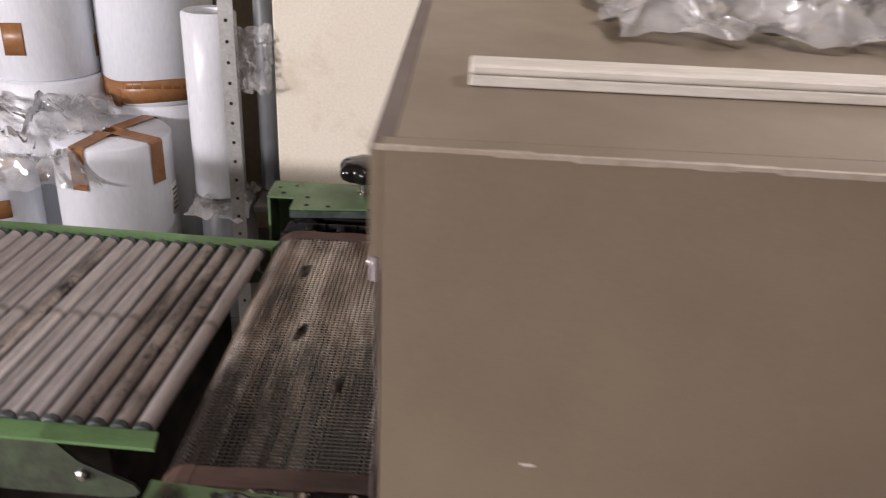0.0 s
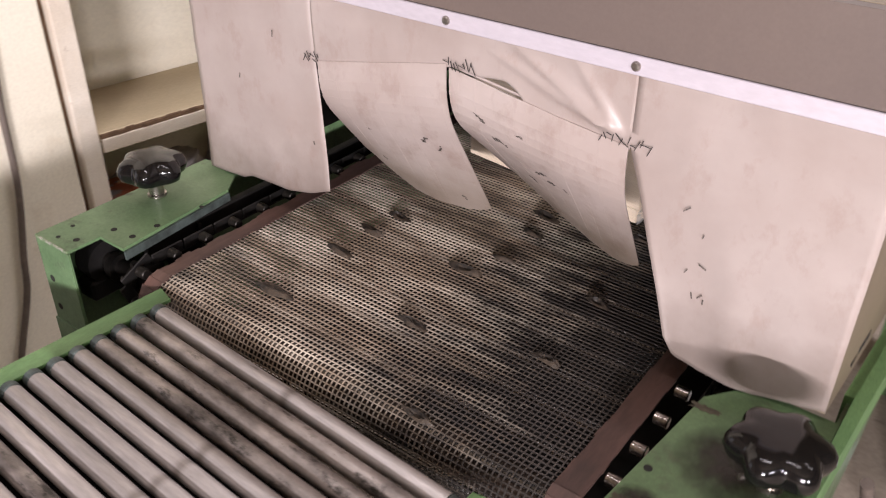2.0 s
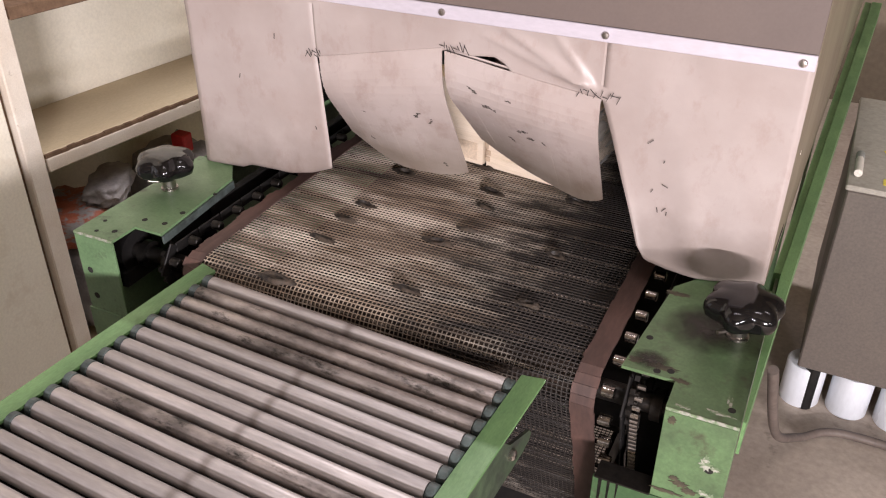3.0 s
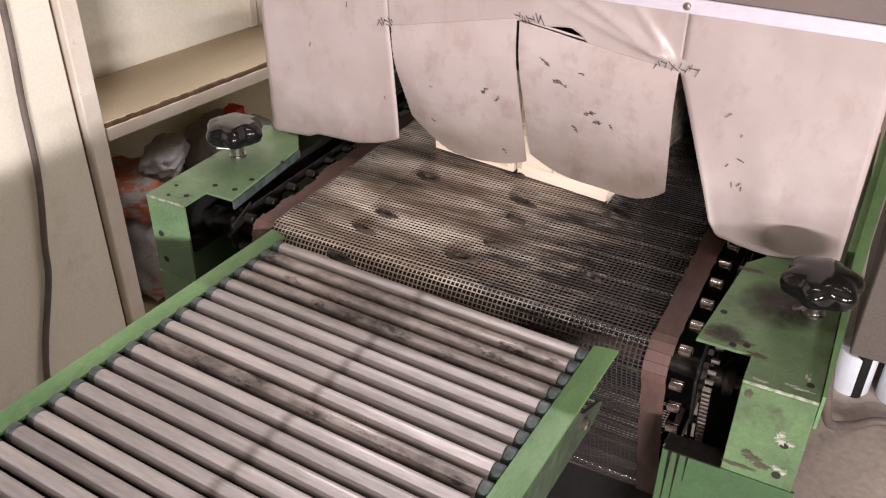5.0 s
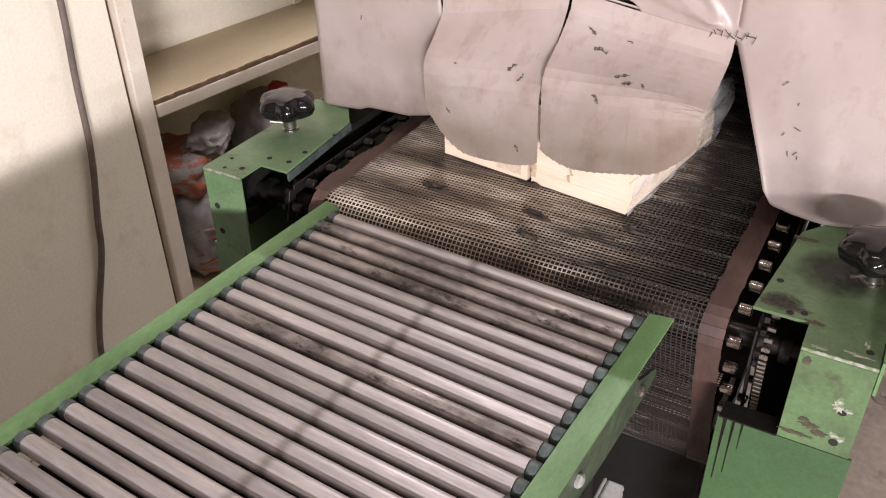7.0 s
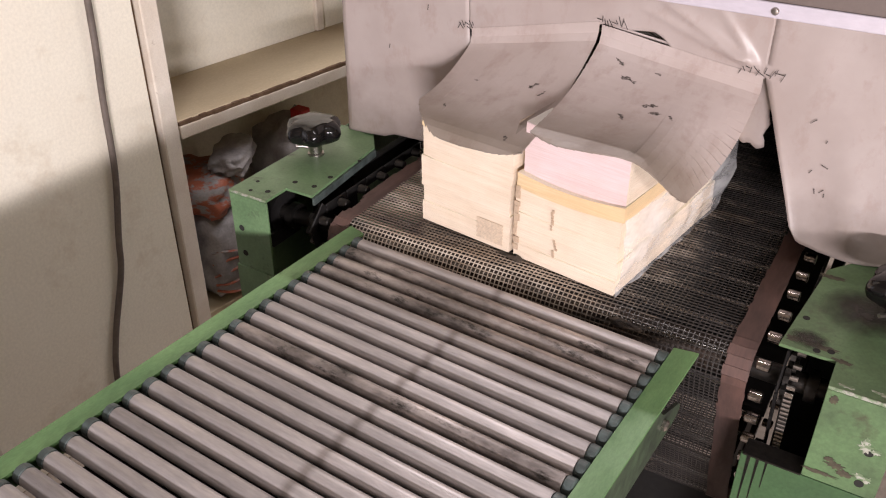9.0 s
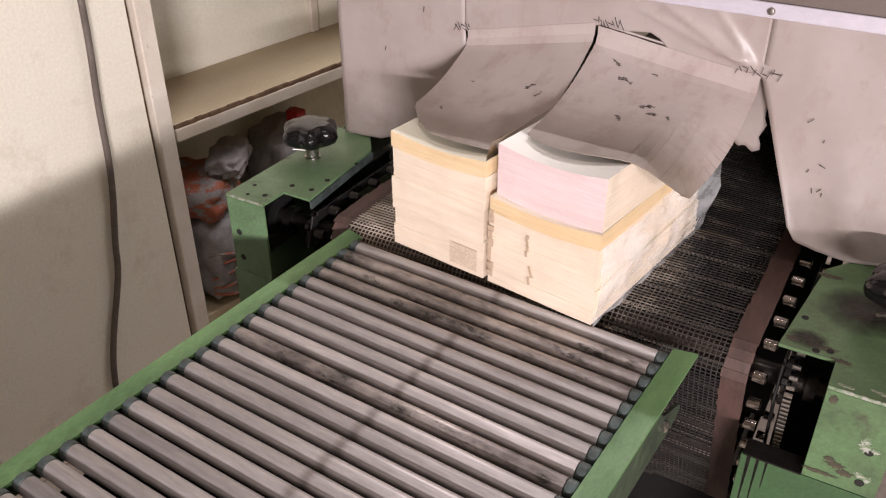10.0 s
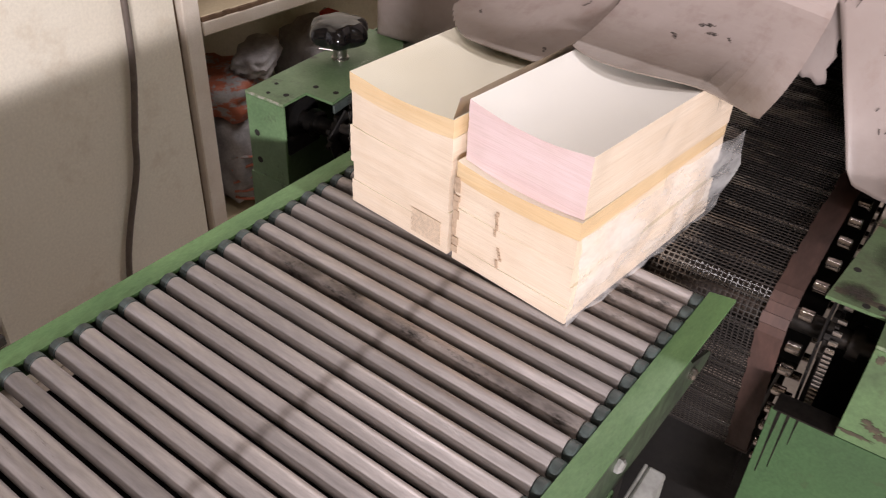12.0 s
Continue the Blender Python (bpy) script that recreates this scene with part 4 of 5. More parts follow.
def tear(x, y_at, size, seed):
    """A frayed, puckered tear that rides on its belt strip; y_at is its place 4.5 s in."""
    s = (BELT_Y - y_at) - SPEED * 4.5
    k = round((BELT_START - s) / STRIP)
    host = strips[max(0, min(N_STRIPS - 1, k))]
    bm = bmesh.new()
    n = 20
    rings = []
    for f, z in ((1.0, -0.0002), (0.75, 0.0022), (0.5, 0.0028), (0.3, -0.0003)):
        ring = []
        for i in range(n):
            a = 2 * math.pi * i / n
            r = 1 + 0.35 * noise.noise(Vector((math.cos(a) * 1.6, math.sin(a) * 1.6, seed)))
            up = z * (1.15 + 0.8 * math.sin(a + seed))
            ring.append(bm.verts.new((size * f * r * math.cos(a), 0.30 * size * f * r * math.sin(a), max(-0.0003, up))))
        rings.append(ring)
    for a, b in zip(rings, rings[1:]):
        for i in range(n):
            bm.faces.new((a[i], a[(i + 1) % n], b[(i + 1) % n], b[i]))
    bm.faces.new(rings[-1])
    ob = part("frayed_tear", bm, M["tear"], host, "puckered dark tear in the mesh", smooth=60)
    ob.location = (x, 0, 0.0006)
    ob.rotation_euler.z = radians(-8 + 6 * math.sin(seed * 3))


M["tear"] = surface("sooty_torn_mesh", (0.10, 0.075, 0.055), (0.01, 0.009, 0.009), 0.45, 0.2, grain=700, stain=70, bump=0.6)
for k, (x, y, size) in enumerate(((-0.13, 0.038, 0.026), (-0.14, -0.138, 0.024), (-0.14, -0.206, 0.026), (-0.133, -0.096, 0.022), (0.014, -0.139, 0.026), (0.037, -0.089, 0.019),
                                  (0.036, -0.018, 0.02), (0.026, 0.034, 0.024), (0.187, -0.233, 0.02), (-0.14, -0.318, 0.03), (0.034, -0.265, 0.022), (0.18, -0.10, 0.018),
                                  (-0.02, 0.11, 0.022), (-0.13, 0.15, 0.022), (0.16, 0.06, 0.02), (0.13, -0.38, 0.02), (-0.15, -0.47, 0.024), (0.02, -0.45, 0.02))):
    tear(x, y, size, k * 1.7)

sprockets = []
for s in (-1, 1):
    sp = holder("sprocket", "greasy dark toothed chain sprocket", "sprocket", (0.3445 if s > 0 else -0.322, BELT_Y, BELT_Z - BELT_R))
    bm = bmesh.new()
    outline = []
    for i in range(64):
        a = 2 * math.pi * i / 64
        r = 0.030 + 0.003 * (1 if (i % 8) in (2, 3, 4) else -1)
        outline.append((r * math.cos(a), r * math.sin(a)))
    prism(bm, outline, -0.003, 0.003)
    for v in bm.verts:
        v.co = Vector((v.co.z + s * 0.006, v.co.x, v.co.y))
    bmesh.ops.recalc_face_normals(bm, faces=bm.faces)
    part("toothed_wheel", bm, M["grease"], sp)
    for i in range(12):
        a = 2 * math.pi * i / 12
        c = (0.021 * math.cos(a), 0.021 * math.sin(a))
        part("pin", tubed((s * 0.009, *c), (s * 0.013, *c), 0.0035, 10), M["grease"], sp)
    sprockets.append(sp)

# slim drive chain that hangs inside the housing
dc = holder("drive_chain", "slim steel roller chain hanging in the housing", "chain")
for i in range(24):
    z = 0.874 - i * 0.0085
    y = -0.250 + 0.05 * max(0.0, 1 - i / 5) ** 2 + 0.0028 * i
    part("link", tubed((0.3535, y, z), (0.3625, y, z), 0.0031 if i < 5 else 0.0025, 10), M["steel"], dc)
    part("link_plate", boxed(0.3518, 0.3532, y - 0.003, y + 0.003, z - 0.0038, z + 0.0038, 0.0006), M["grease"], dc)

# ---- the roller table ----
TABLE = pose(0.0, -0.256, 0.0, 0, 0, -2.9)
table = holder("roller_table", "green framed gravity roller table with dull zinc rollers", "roller conveyor")
table.matrix_world = TABLE
LEN = 1.28
for s in (-1, 1):
    bm = bmesh.new()
    plan = [(0.2285, -LEN), (0.256, -LEN), (0.256, 0.012), (0.2285, 0.006)]
    prism(bm, [(s * x, y) for x, y in (plan if s > 0 else plan[::-1])], 0.868, 0.872)
    a2, b2 = sorted((s * 0.2495, s * 0.2535))
    box(bm, a2, b2, -LEN, -0.46, 0.832, 0.8679, 0.0005)
    part("side_rail", bm, M["green_rail"], table)
    bm = bmesh.new()
    a3, b3 = sorted((s * 0.2485, s * 0.2525))
    prism(bm, [(-0.455, 0.8679), (-0.455, 0.792), (-0.035, 0.797), (-0.018, 0.801), (-0.012, 0.808), (-0.018, 0.817), (-0.075, 0.842), (-0.10, 0.8679)], a3, b3)
    for v in bm.verts:
        v.co = Vector((v.co.z, v.co.x, v.co.y))
    bmesh.ops.recalc_face_normals(bm, faces=bm.faces)
    part("end_lug", bm, M["green_worn"], table, "scuffed end plate")
    part("bolt", lathe([(0.007, 0), (0.007, 0.004), (0.004, 0.0065)], 6), M["steel"], table, smooth=30).matrix_local = pose(s * 0.2527, -0.072, 0.826, 0, 90 * s, 0)
    part("bolt", lathe([(0.008, 0), (0.008, 0.004), (0.005, 0.0065)], 6), M["galv"], table, smooth=30).matrix_local = pose(s * 0.2527, -0.235, 0.838, 0, 90 * s, 0)
    for y in (-0.25, -1.1):
        part("leg", boxed(s * 0.24 - 0.015, s * 0.24 + 0.015, y - 0.02, y + 0.02, 0.0, 0.798, 0.002), M["green"], table)
PITCH = 0.02565
N_ROLL = 48
roll_bm = lathe([(0.0098, -0.2165), (0.0103, -0.2155), (0.0103, 0.2155), (0.0098, 0.2165)], 24)
for f in roll_bm.faces:
    f.smooth = True
roll_mesh = bpy.data.meshes.new("roller")
roll_bm.to_mesh(roll_mesh)
roll_bm.free()
roll_mesh.set_sharp_from_angle(angle=radians(40))
roll_mesh.materials.append(M["roller"])
dirty_mesh = roll_mesh.copy()
dirty_mesh.materials[0] = M["roller_dirty"]
cap_bm = lathe([(0.0088, -0.0055), (0.0106, -0.004), (0.0106, 0.0045), (0.0085, 0.0055)], 18)
cap_mesh = bpy.data.meshes.new("end_cap")
cap_bm.to_mesh(cap_mesh)
cap_bm.free()
cap_mesh.materials.append(M["cap"])
for i in range(N_ROLL):
    y = -0.0145 - i * PITCH
    ro = new("roller", dirty_mesh if i in (1, 2, 3, 9) else roll_mesh)
    ro.parent = table
    ro.matrix_local = pose(0, y, 0.8655, 0, 90, 0) @ pose(0, 0, 0, 0, 0, (i * 67) % 360)
    for s in (-1, 1):
        c = new("end_cap", cap_mesh)
        c.parent = ro
        c.matrix_local = pose(0, 0, s * 0.2222, 0, 0, 0)
# added, unseen: stops light below the table and blackens the roller gaps
part("under_box", boxed(-0.21, 0.21, -LEN + 0.02, -0.06, 0.0, 0.842, 0.003), M["black"], table, "unseen black box added under the rollers to block light")
clamp = holder("table_clamp", "bare steel angle clamp beside the table rail", "bracket")
part("plate", boxed(0.2535, 0.257, -0.60, -0.455, 0.72, 0.801, 0.001), M["galv"], clamp)
part("flange", boxed(0.2572, 0.276, -0.60, -0.455, 0.793, 0.801, 0.003, 2), M["galv"], clamp)
part("flange", boxed(0.2725, 0.276, -0.60, -0.458, 0.74, 0.7925, 0.001), M["galv"], clamp)
part("bolt", lathe([(0.009, 0), (0.009, 0.006), (0.005, 0.008)], 6), M["galv"], clamp).matrix_local = pose(0.266, -0.52, 0.801, 0, 0, 20)

# ---- the curtain ----


def mapped(bm, uvl, fn, nu, nv):
    grid = [[bm.verts.new(fn(i / nu, j / nv)) for j in range(nv + 1)] for i in range(nu + 1)]
    for i in range(nu):
        for j in range(nv):
            f = bm.faces.new((grid[i][j], grid[i + 1][j], grid[i + 1][j + 1], grid[i][j + 1]))
            f.smooth = True
    return grid


def lerp(a, b, t):
    return a + (b - a) * t


def poly(points, t):
    """A point on a polyline, t from 0 to 1 by its first coordinate list."""
    for (t0, *a), (t1, *b) in zip(points, points[1:]):
        if t <= t1:
            k = (t - t0) / (t1 - t0)
            return [lerp(p, q, k) for p, q in zip(a, b)]
    return list(points[-1][1:])


HINGE = [(-0.193, 1.107), (0.004, 1.146), (0.010, 1.148), (0.022, 1.1475), (0.045, 1.1445), (0.062, 1.147), (0.078, 1.1485), (0.092, 1.142), (0.104, 1.1300), (0.222, 1.1135)]


def wave(x, z):
    return -0.0035 - 0.0045 * noise.noise(Vector((x * 9, z * 7, 1.3))) - 0.0012 * noise.noise(Vector((x * 30, z * 22, 4)))


def ease(k):
    k = max(0.0, min(1.0, k))
    return k * k * (3 - 2 * k)


def make_curtain():
    cur = holder("strip_curtain", "soiled pinkish-white coated cloth curtain, slit and torn", "curtain")
    bm = bmesh.new()
    uvl = bm.loops.layers.uv.new("UVMap")

    def left(u, v):
        xr, zr = poly([(0, -0.193, 1.200), (1 / 3, -0.193, 1.110), (1, -0.175, 0.940)], v)
        zb = poly([(0, 0.899), (0.33, 0.906), (0.36, 0.913), (0.68, 0.915), (0.86, 0.925), (1, 0.940)], u)[0]
        x = lerp(-0.4205, xr, u)
        z = lerp(1.200, 1.110, v * 3) if v <= 1 / 3 else lerp(1.110, zb, (v - 1 / 3) * 1.5)
        bulge = -0.012 * max(0, v - 1 / 3) ** 1.5 * (0.3 + u)
        return x, wave(x, z) + bulge - 0.004, z

    def middle(u, v):
        x = lerp(-0.193, 0.222, u)
        zb = poly(HINGE, x)[0]
        z = lerp(1.200, zb, v)
        # folds pulled from the torn edge down to the stitched corner
        pull = 0.0
        for (ax, az), (bx, bz), h, r in (((0.085, 1.190), (0.205, 1.128), 0.0075, 0.006), ((0.060, 1.176), (0.190, 1.132), 0.005, 0.005), ((0.150, 1.198), (0.214, 1.124), 0.005, 0.006)):
            k = max(0.0, min(1.0, ((x - ax) * (bx - ax) + (z - az) * (bz - az)) / ((bx - ax) ** 2 + (bz - az) ** 2)))
            far = math.hypot(x - lerp(ax, bx, k), z - lerp(az, bz, k))
            pull += h * math.exp(-(far / r) ** 2) * (0.25 + 0.75 * k) * ease((1 - v) * 4) * ease(min(u, 1 - u) * 16)
        return x, wave(x, z) - 0.004 - pull, z

    def right(u, v):
        xl = poly([(0, 0.222), (1 / 3, 0.222), (1, 0.292)], v)[0]
        zb = poly([(0, 0.932), (0.08, 0.912), (0.25, 0.905), (0.6, 0.901), (1, 0.912)], u)[0]
        x = lerp(xl, 0.4555, u)
        z = lerp(1.200, 1.118, v * 3) if v <= 1 / 3 else lerp(1.118, zb, (v - 1 / 3) * 1.5)
        bulge = -0.020 * max(0, v - 1 / 3) ** 1.4 * (1 - u) ** 1.2 - 0.008 * math.exp(-((u - 0.45) / 0.12) ** 2) * max(0, v - 1 / 3)
        return x, wave(x, z) + bulge - 0.004, z

    mapped(bm, uvl, left, 26, 60)
    mapped(bm, uvl, middle, 120, 20)
    mapped(bm, uvl, right, 28, 60)
    bmesh.ops.remove_doubles(bm, verts=bm.verts, dist=0.0006)
    bmesh.ops.recalc_face_normals(bm, faces=bm.faces)
    for f in bm.faces:
        for lp in f.loops:
            lp[uvl].uv = (lp.vert.co.x, lp.vert.co.z)
    sheet = part("sheet", bm, M["cloth"], cur, smooth=60)
    sheet.modifiers.new("thick", "SOLIDIFY").thickness = 0.0008
    r = random.Random(21)

    def stroke(x, z, length, angle, name="stitch", lab="dark thread stitch", w=0.0007, y=-0.0105):
        bm = bmesh.new()
        box(bm, -length / 2, length / 2, 0.0003, 0.0009, -w / 2, w / 2)
        ob = part(name, bm, M["ink"] if name == "stitch" else M["scuff"], cur, lab)
        ob.matrix_local = pose(x, y, z, 0, angle, 0)

    for cx, cz, n, spread in ((-0.197, 1.114, 8, 0.011), (0.022, 1.153, 10, 0.018), (0.218, 1.122, 13, 0.026)):
        for i in range(n):
            stroke(cx + spread * (i / (n - 1) - 0.5) * 2, cz + r.uniform(-0.004, 0.005), r.uniform(0.004, 0.013), r.choice((70, 100, 120, 20, 60)) + r.uniform(-15, 15))
    for x, z in ((0.31, 0.985), (0.318, 0.987), (0.322, 0.982), (0.30, 1.01), (0.31, 1.052), (0.315, 1.02), (-0.33, 1.06), (-0.26, 1.13), (-0.20, 1.0), (0.29, 1.075)):
        stroke(x, z, r.uniform(0.004, 0.009), r.uniform(20, 150), "scuff_mark", "short black scuff", 0.0012, -0.0125)
    return cur


curtain = make_curtain()

# a torn inner rag behind the slit: it hangs back in the tunnel until the bundle drags it out
bm = bmesh.new()
uvl = bm.loops.layers.uv.new("UVMap")
mapped(bm, uvl, lambda u, v: (lerp(-0.052, 0.008 - 0.010 * v + 0.003 * math.sin(v * 21), u), 0.004 * math.sin(u * 4 + v * 2), -0.118 * v * (1 - 0.10 * (1 - u)) - 0.003 * math.sin(u * 17) * v), 12, 12)
for f in bm.faces:
    for lp in f.loops:
        lp[uvl].uv = (lp.vert.co.x + 2.2, lp.vert.co.z + 1.2)
rag = part("torn_rag", bm, M["cloth"], curtain, "torn inner cloth strip", smooth=60)
rag.modifiers.new("thick", "SOLIDIFY").thickness = 0.0012
RAG = [(0.0, 68), (6.6, 68), (7.4, 52), (8.2, 28), (9.0, 12), (10.0, 8), (12.0, 7)]

# the two middle flaps are cloth that bends: small rigid pieces
ROWS, COLS = 20, 20
FLAPS = [
    dict(x=(-0.188, 0.003), xb=(-0.134, 0.010), hinge=((-0.188, 1.110), (0.003, 1.150)), bottom=0.882, top=1.050, seed=1),
    dict(x=(0.007, 0.221), xb=(0.020, 0.214), hinge=((0.007, 1.1465), (0.221, 1.117)), bottom=0.890, top=1.0735, seed=2),
]


def bundle_front(t):
    """Place of the bundle's front middle along the belt."""
    return 0.113 - SPEED * (t - 4.5)


def flap_curve(fl, u, t, n=48):
    """The bent line of one flap at width u: points and angles from the hinge down."""
    (xl, zl), (xr, zr) = fl["hinge"]
    zh = lerp(zl, zr, u)
    length = zh - fl["bottom"]
    x = lerp(xl, xr, u)
    yb = bundle_front(t) - 0.137 * (x + 0.022)  # the bundle's front edge under this line
    rise = max(0.012, zh - fl["top"] - 0.002)
    # before the bundle arrives: the flap is blown inwards, most at its far lower corner
    inward = (0.78 - 0.44 * u + 0.28 * u * u if fl["seed"] == 1 else 0.95 - 0.36 * u) * lerp(1.0, 0.66, ease((t - 2.6) / 2.0))
    inward = min(inward, max(0.0, yb + 0.003) / (length * 0.70))  # it leans on the bundle once that arrives
    q = math.hypot(max(0.0, 0.012 - yb), rise)
    q = min(q, length)
    ds = length / n

    def bent(th, s):
        return min(1.62, th * (0.70 * ease(s / 0.032) + 0.30 * ease(s / q)))

    def miss(th):
        """How far the cloth falls below the pile's top where it leaves the pile, or at its end."""
        run = drop = 0.0
        for i in range(n):
            a = bent(th, (i + 0.5) * ds)
            dr = math.sin(a) * ds
            if run + dr >= reach:
                k = (reach - run) / max(dr, 1e-9)
                return drop + k * math.cos(a) * ds - rise, (i + k) * ds
            run, drop = run + dr, drop + math.cos(a) * ds
        return drop - rise, length + 1

    th, leave = 0.0, length + 1
    reach = 0.012 - yb
    if reach > 0:
        lo, hi = 0.0, 2.0
        for _ in range(22):
            th = (lo + hi) / 2
            gap, leave = miss(th)
            lo, hi = (th, hi) if gap > 0 else (lo, th)
    out, ang, y, z = [], [], wave(x, zh) - 0.0047, zh
    for i in range(n + 1):
        s = i * ds
        a = -0.9 * inward * ease(s / length * 2.6)
        if th > 0:
            a = bent(th, s)
            if s > leave - 0.004:
                a = lerp(a, -0.06, ease((s - leave + 0.004) / lerp(0.075, 0.048, ease((length - leave) / 0.13))))
        px, py, pz = x, y, z
        if fl["seed"] == 2 and th > 0:  # past the pile's side the cloth folds down
            along = max(0.0, (y - bundle_front(t) + 0.02))
            edge = 0.120 + 0.137 * along
            w = ease(s / length / 0.9) * ease((reach - 0.05) / 0.15)
            if x > edge and w > 0.01:
                k, past = w / 0.068, x - edge
                turn = min(1.15 * w, k * past)
                rest = past - turn / k
                px = edge + math.sin(turn) / k + rest * math.cos(turn)
                sink = (1 - math.cos(turn)) / k + rest * math.sin(turn)
                py, pz = y + sink * math.cos(a), z - sink * math.sin(a)
        out.append((px, py, pz))
        ang.append(a)
        y -= math.sin(a) * ds
        z -= math.cos(a) * ds
    return out, ang


def flap_pose(fl, table_t, u, f):
    """Pose of the cloth at width u and the fraction f down its length."""
    def at(uu, ff):
        k = max(0.0, min(1.0, uu)) * 16
        i = min(15, int(k))
        j = min(47, int(ff * 48))
        g = ff * 48 - j
        pts = [table_t[i + q][0] for q in (0, 1)]
        a = [Vector(p[j]).lerp(Vector(p[j + 1]), g) for p in pts]
        return a[0].lerp(a[1], k - i) + Vector((uu - max(0.0, min(1.0, uu)), 0, 0)) * 0.2

    c = at(u, f)
    ex = (at(u + 0.04, f) - at(u - 0.04, f)).normalized()
    down = at(u, min(1, f + 0.02)) - at(u, max(0, f - 0.02))
    down.normalize()
    lean = down.dot(ex) / 2
    ez = -(down - lean * ex).normalized()
    ey = ez.cross(ex).normalized()
    ex = ey.cross(ez)
    m = Matrix((ex, ey, ez)).transposed().to_4x4()
    m.translation = c
    return m


flap_pieces = []
for fl in FLAPS:
    (xl, zl), (xr, zr) = fl["hinge"]
    # fixed hem of the flap under the sheet, which carries the pieces
    bm = bmesh.new()
    uvl = bm.loops.layers.uv.new("UVMap")
    mapped(bm, uvl, lambda u, v: (lerp(xl, xr, u), -0.0042, lerp(zl, zr, u) + 0.004 - 0.003 * v), 12, 1)
    for f in bm.faces:
        for lp in f.loops:
            lp[uvl].uv = (lp.vert.co.x, lp.vert.co.z)
    hem = part("flap", bm, M["cloth_flap"], curtain, "loose cloth flap with dark scuffs")
    hem.modifiers.new("thick", "SOLIDIFY").thickness = 0.001
    fl["pieces"] = []
    for i in range(COLS):
        for j in range(ROWS):
            u0, u1, f0, f1 = i / COLS, (i + 1) / COLS, j / ROWS, (j + 1) / ROWS
            uc, fc = (u0 + u1) / 2, (f0 + f1) / 2

            def flat(u, f):
                zt = lerp(zl, zr, u)
                x = lerp(lerp(xl, xr, u), lerp(*fl["xb"], u), f)
                return x, lerp(zt, fl["bottom"], f)

            # rounded lower corners
            def cut(u, f):
                e = min(u, 1 - u)
                if fl["seed"] == 1:
                    low, wide = (0.26, 0.42) if u < 0.5 else (0.07, 0.3)
                else:
                    low, wide = (0.08, 0.3) if u < 0.5 else (0.16, 0.3)
                lim = 1 - low * (1 - min(1, e / wide)) ** 2 - 0.008 * math.sin(u * 9 + fl["seed"])
                return min(f, lim)

            c = flat(uc, fc)
            lap = 0.2 / COLS
            quad = [flat(u, cut(min(1, max(0, u)), f)) for u, f in ((u0 - lap * (i > 0), f1 + 0.003), (u1 + lap * (i < COLS - 1), f1 + 0.003), (u1 + lap * (i < COLS - 1), f0), (u0 - lap * (i > 0), f0))]
            if (quad[3][1] - quad[0][1]) < 0.0005 and (quad[2][1] - quad[1][1]) < 0.0005:
                continue
            bm = bmesh.new()
            uvl = bm.loops.layers.uv.new("UVMap")
            dy = 0.00012 * (i % 2) + 0.00006 * (j % 2)
            (ax, az), (bx, bz) = flat(uc - 0.04, fc), flat(uc + 0.04, fc)
            ex = Vector((bx - ax, bz - az)).normalized()
            (ax, az), (bx, bz) = flat(uc, fc - 0.02), flat(uc, fc + 0.02)
            dn = Vector((bx - ax, bz - az)).normalized()
            dn = (dn - dn.dot(ex) / 2 * ex).normalized()
            ex = Vector((-dn.y, dn.x))
            loc = [((x - c[0]) * ex.x + (z - c[1]) * ex.y, (z - c[1]) * ex.x - (x - c[0]) * ex.y) for x, z in quad]
            fr = [bm.verts.new((x, dy - 0.0007, z)) for x, z in loc]
            bk = [bm.verts.new((x, dy + 0.0007, z)) for x, z in loc]
            maps = dict(zip(fr + bk, quad + quad))
            faces = [fr, bk[::-1]] + [[fr[(k + 1) % 4], fr[k], bk[k], bk[(k + 1) % 4]] for k in range(4)]
            for vs in faces:
                f = bm.faces.new(vs)
                for lp in f.loops:
                    lp[uvl].uv = maps[lp.vert]
            ob = part("cloth_piece", bm, M["cloth_flap"], hem)
            fl["pieces"].append((ob, uc, fc))

# dark scuffs that ride on the torn flap
SCUFFS = [(1, 0.16, 0.17, 0.016, 30), (1, 0.28, 0.30, 0.022, 10), (1, 0.42, 0.17, 0.009, 20), (1, 0.50, 0.42, 0.022, -25), (1, 0.53, 0.47, 0.016, -10), (1, 0.36, 0.55, 0.018, 50), (1, 0.62, 0.47, 0.012, 70),
          (0, 0.75, 0.42, 0.03, -65), (0, 0.80, 0.50, 0.02, -60), (0, 0.25, 0.72, 0.01, 40), (0, 0.85, 0.86, 0.012, 70), (0, 0.30, 0.42, 0.008, 0)]
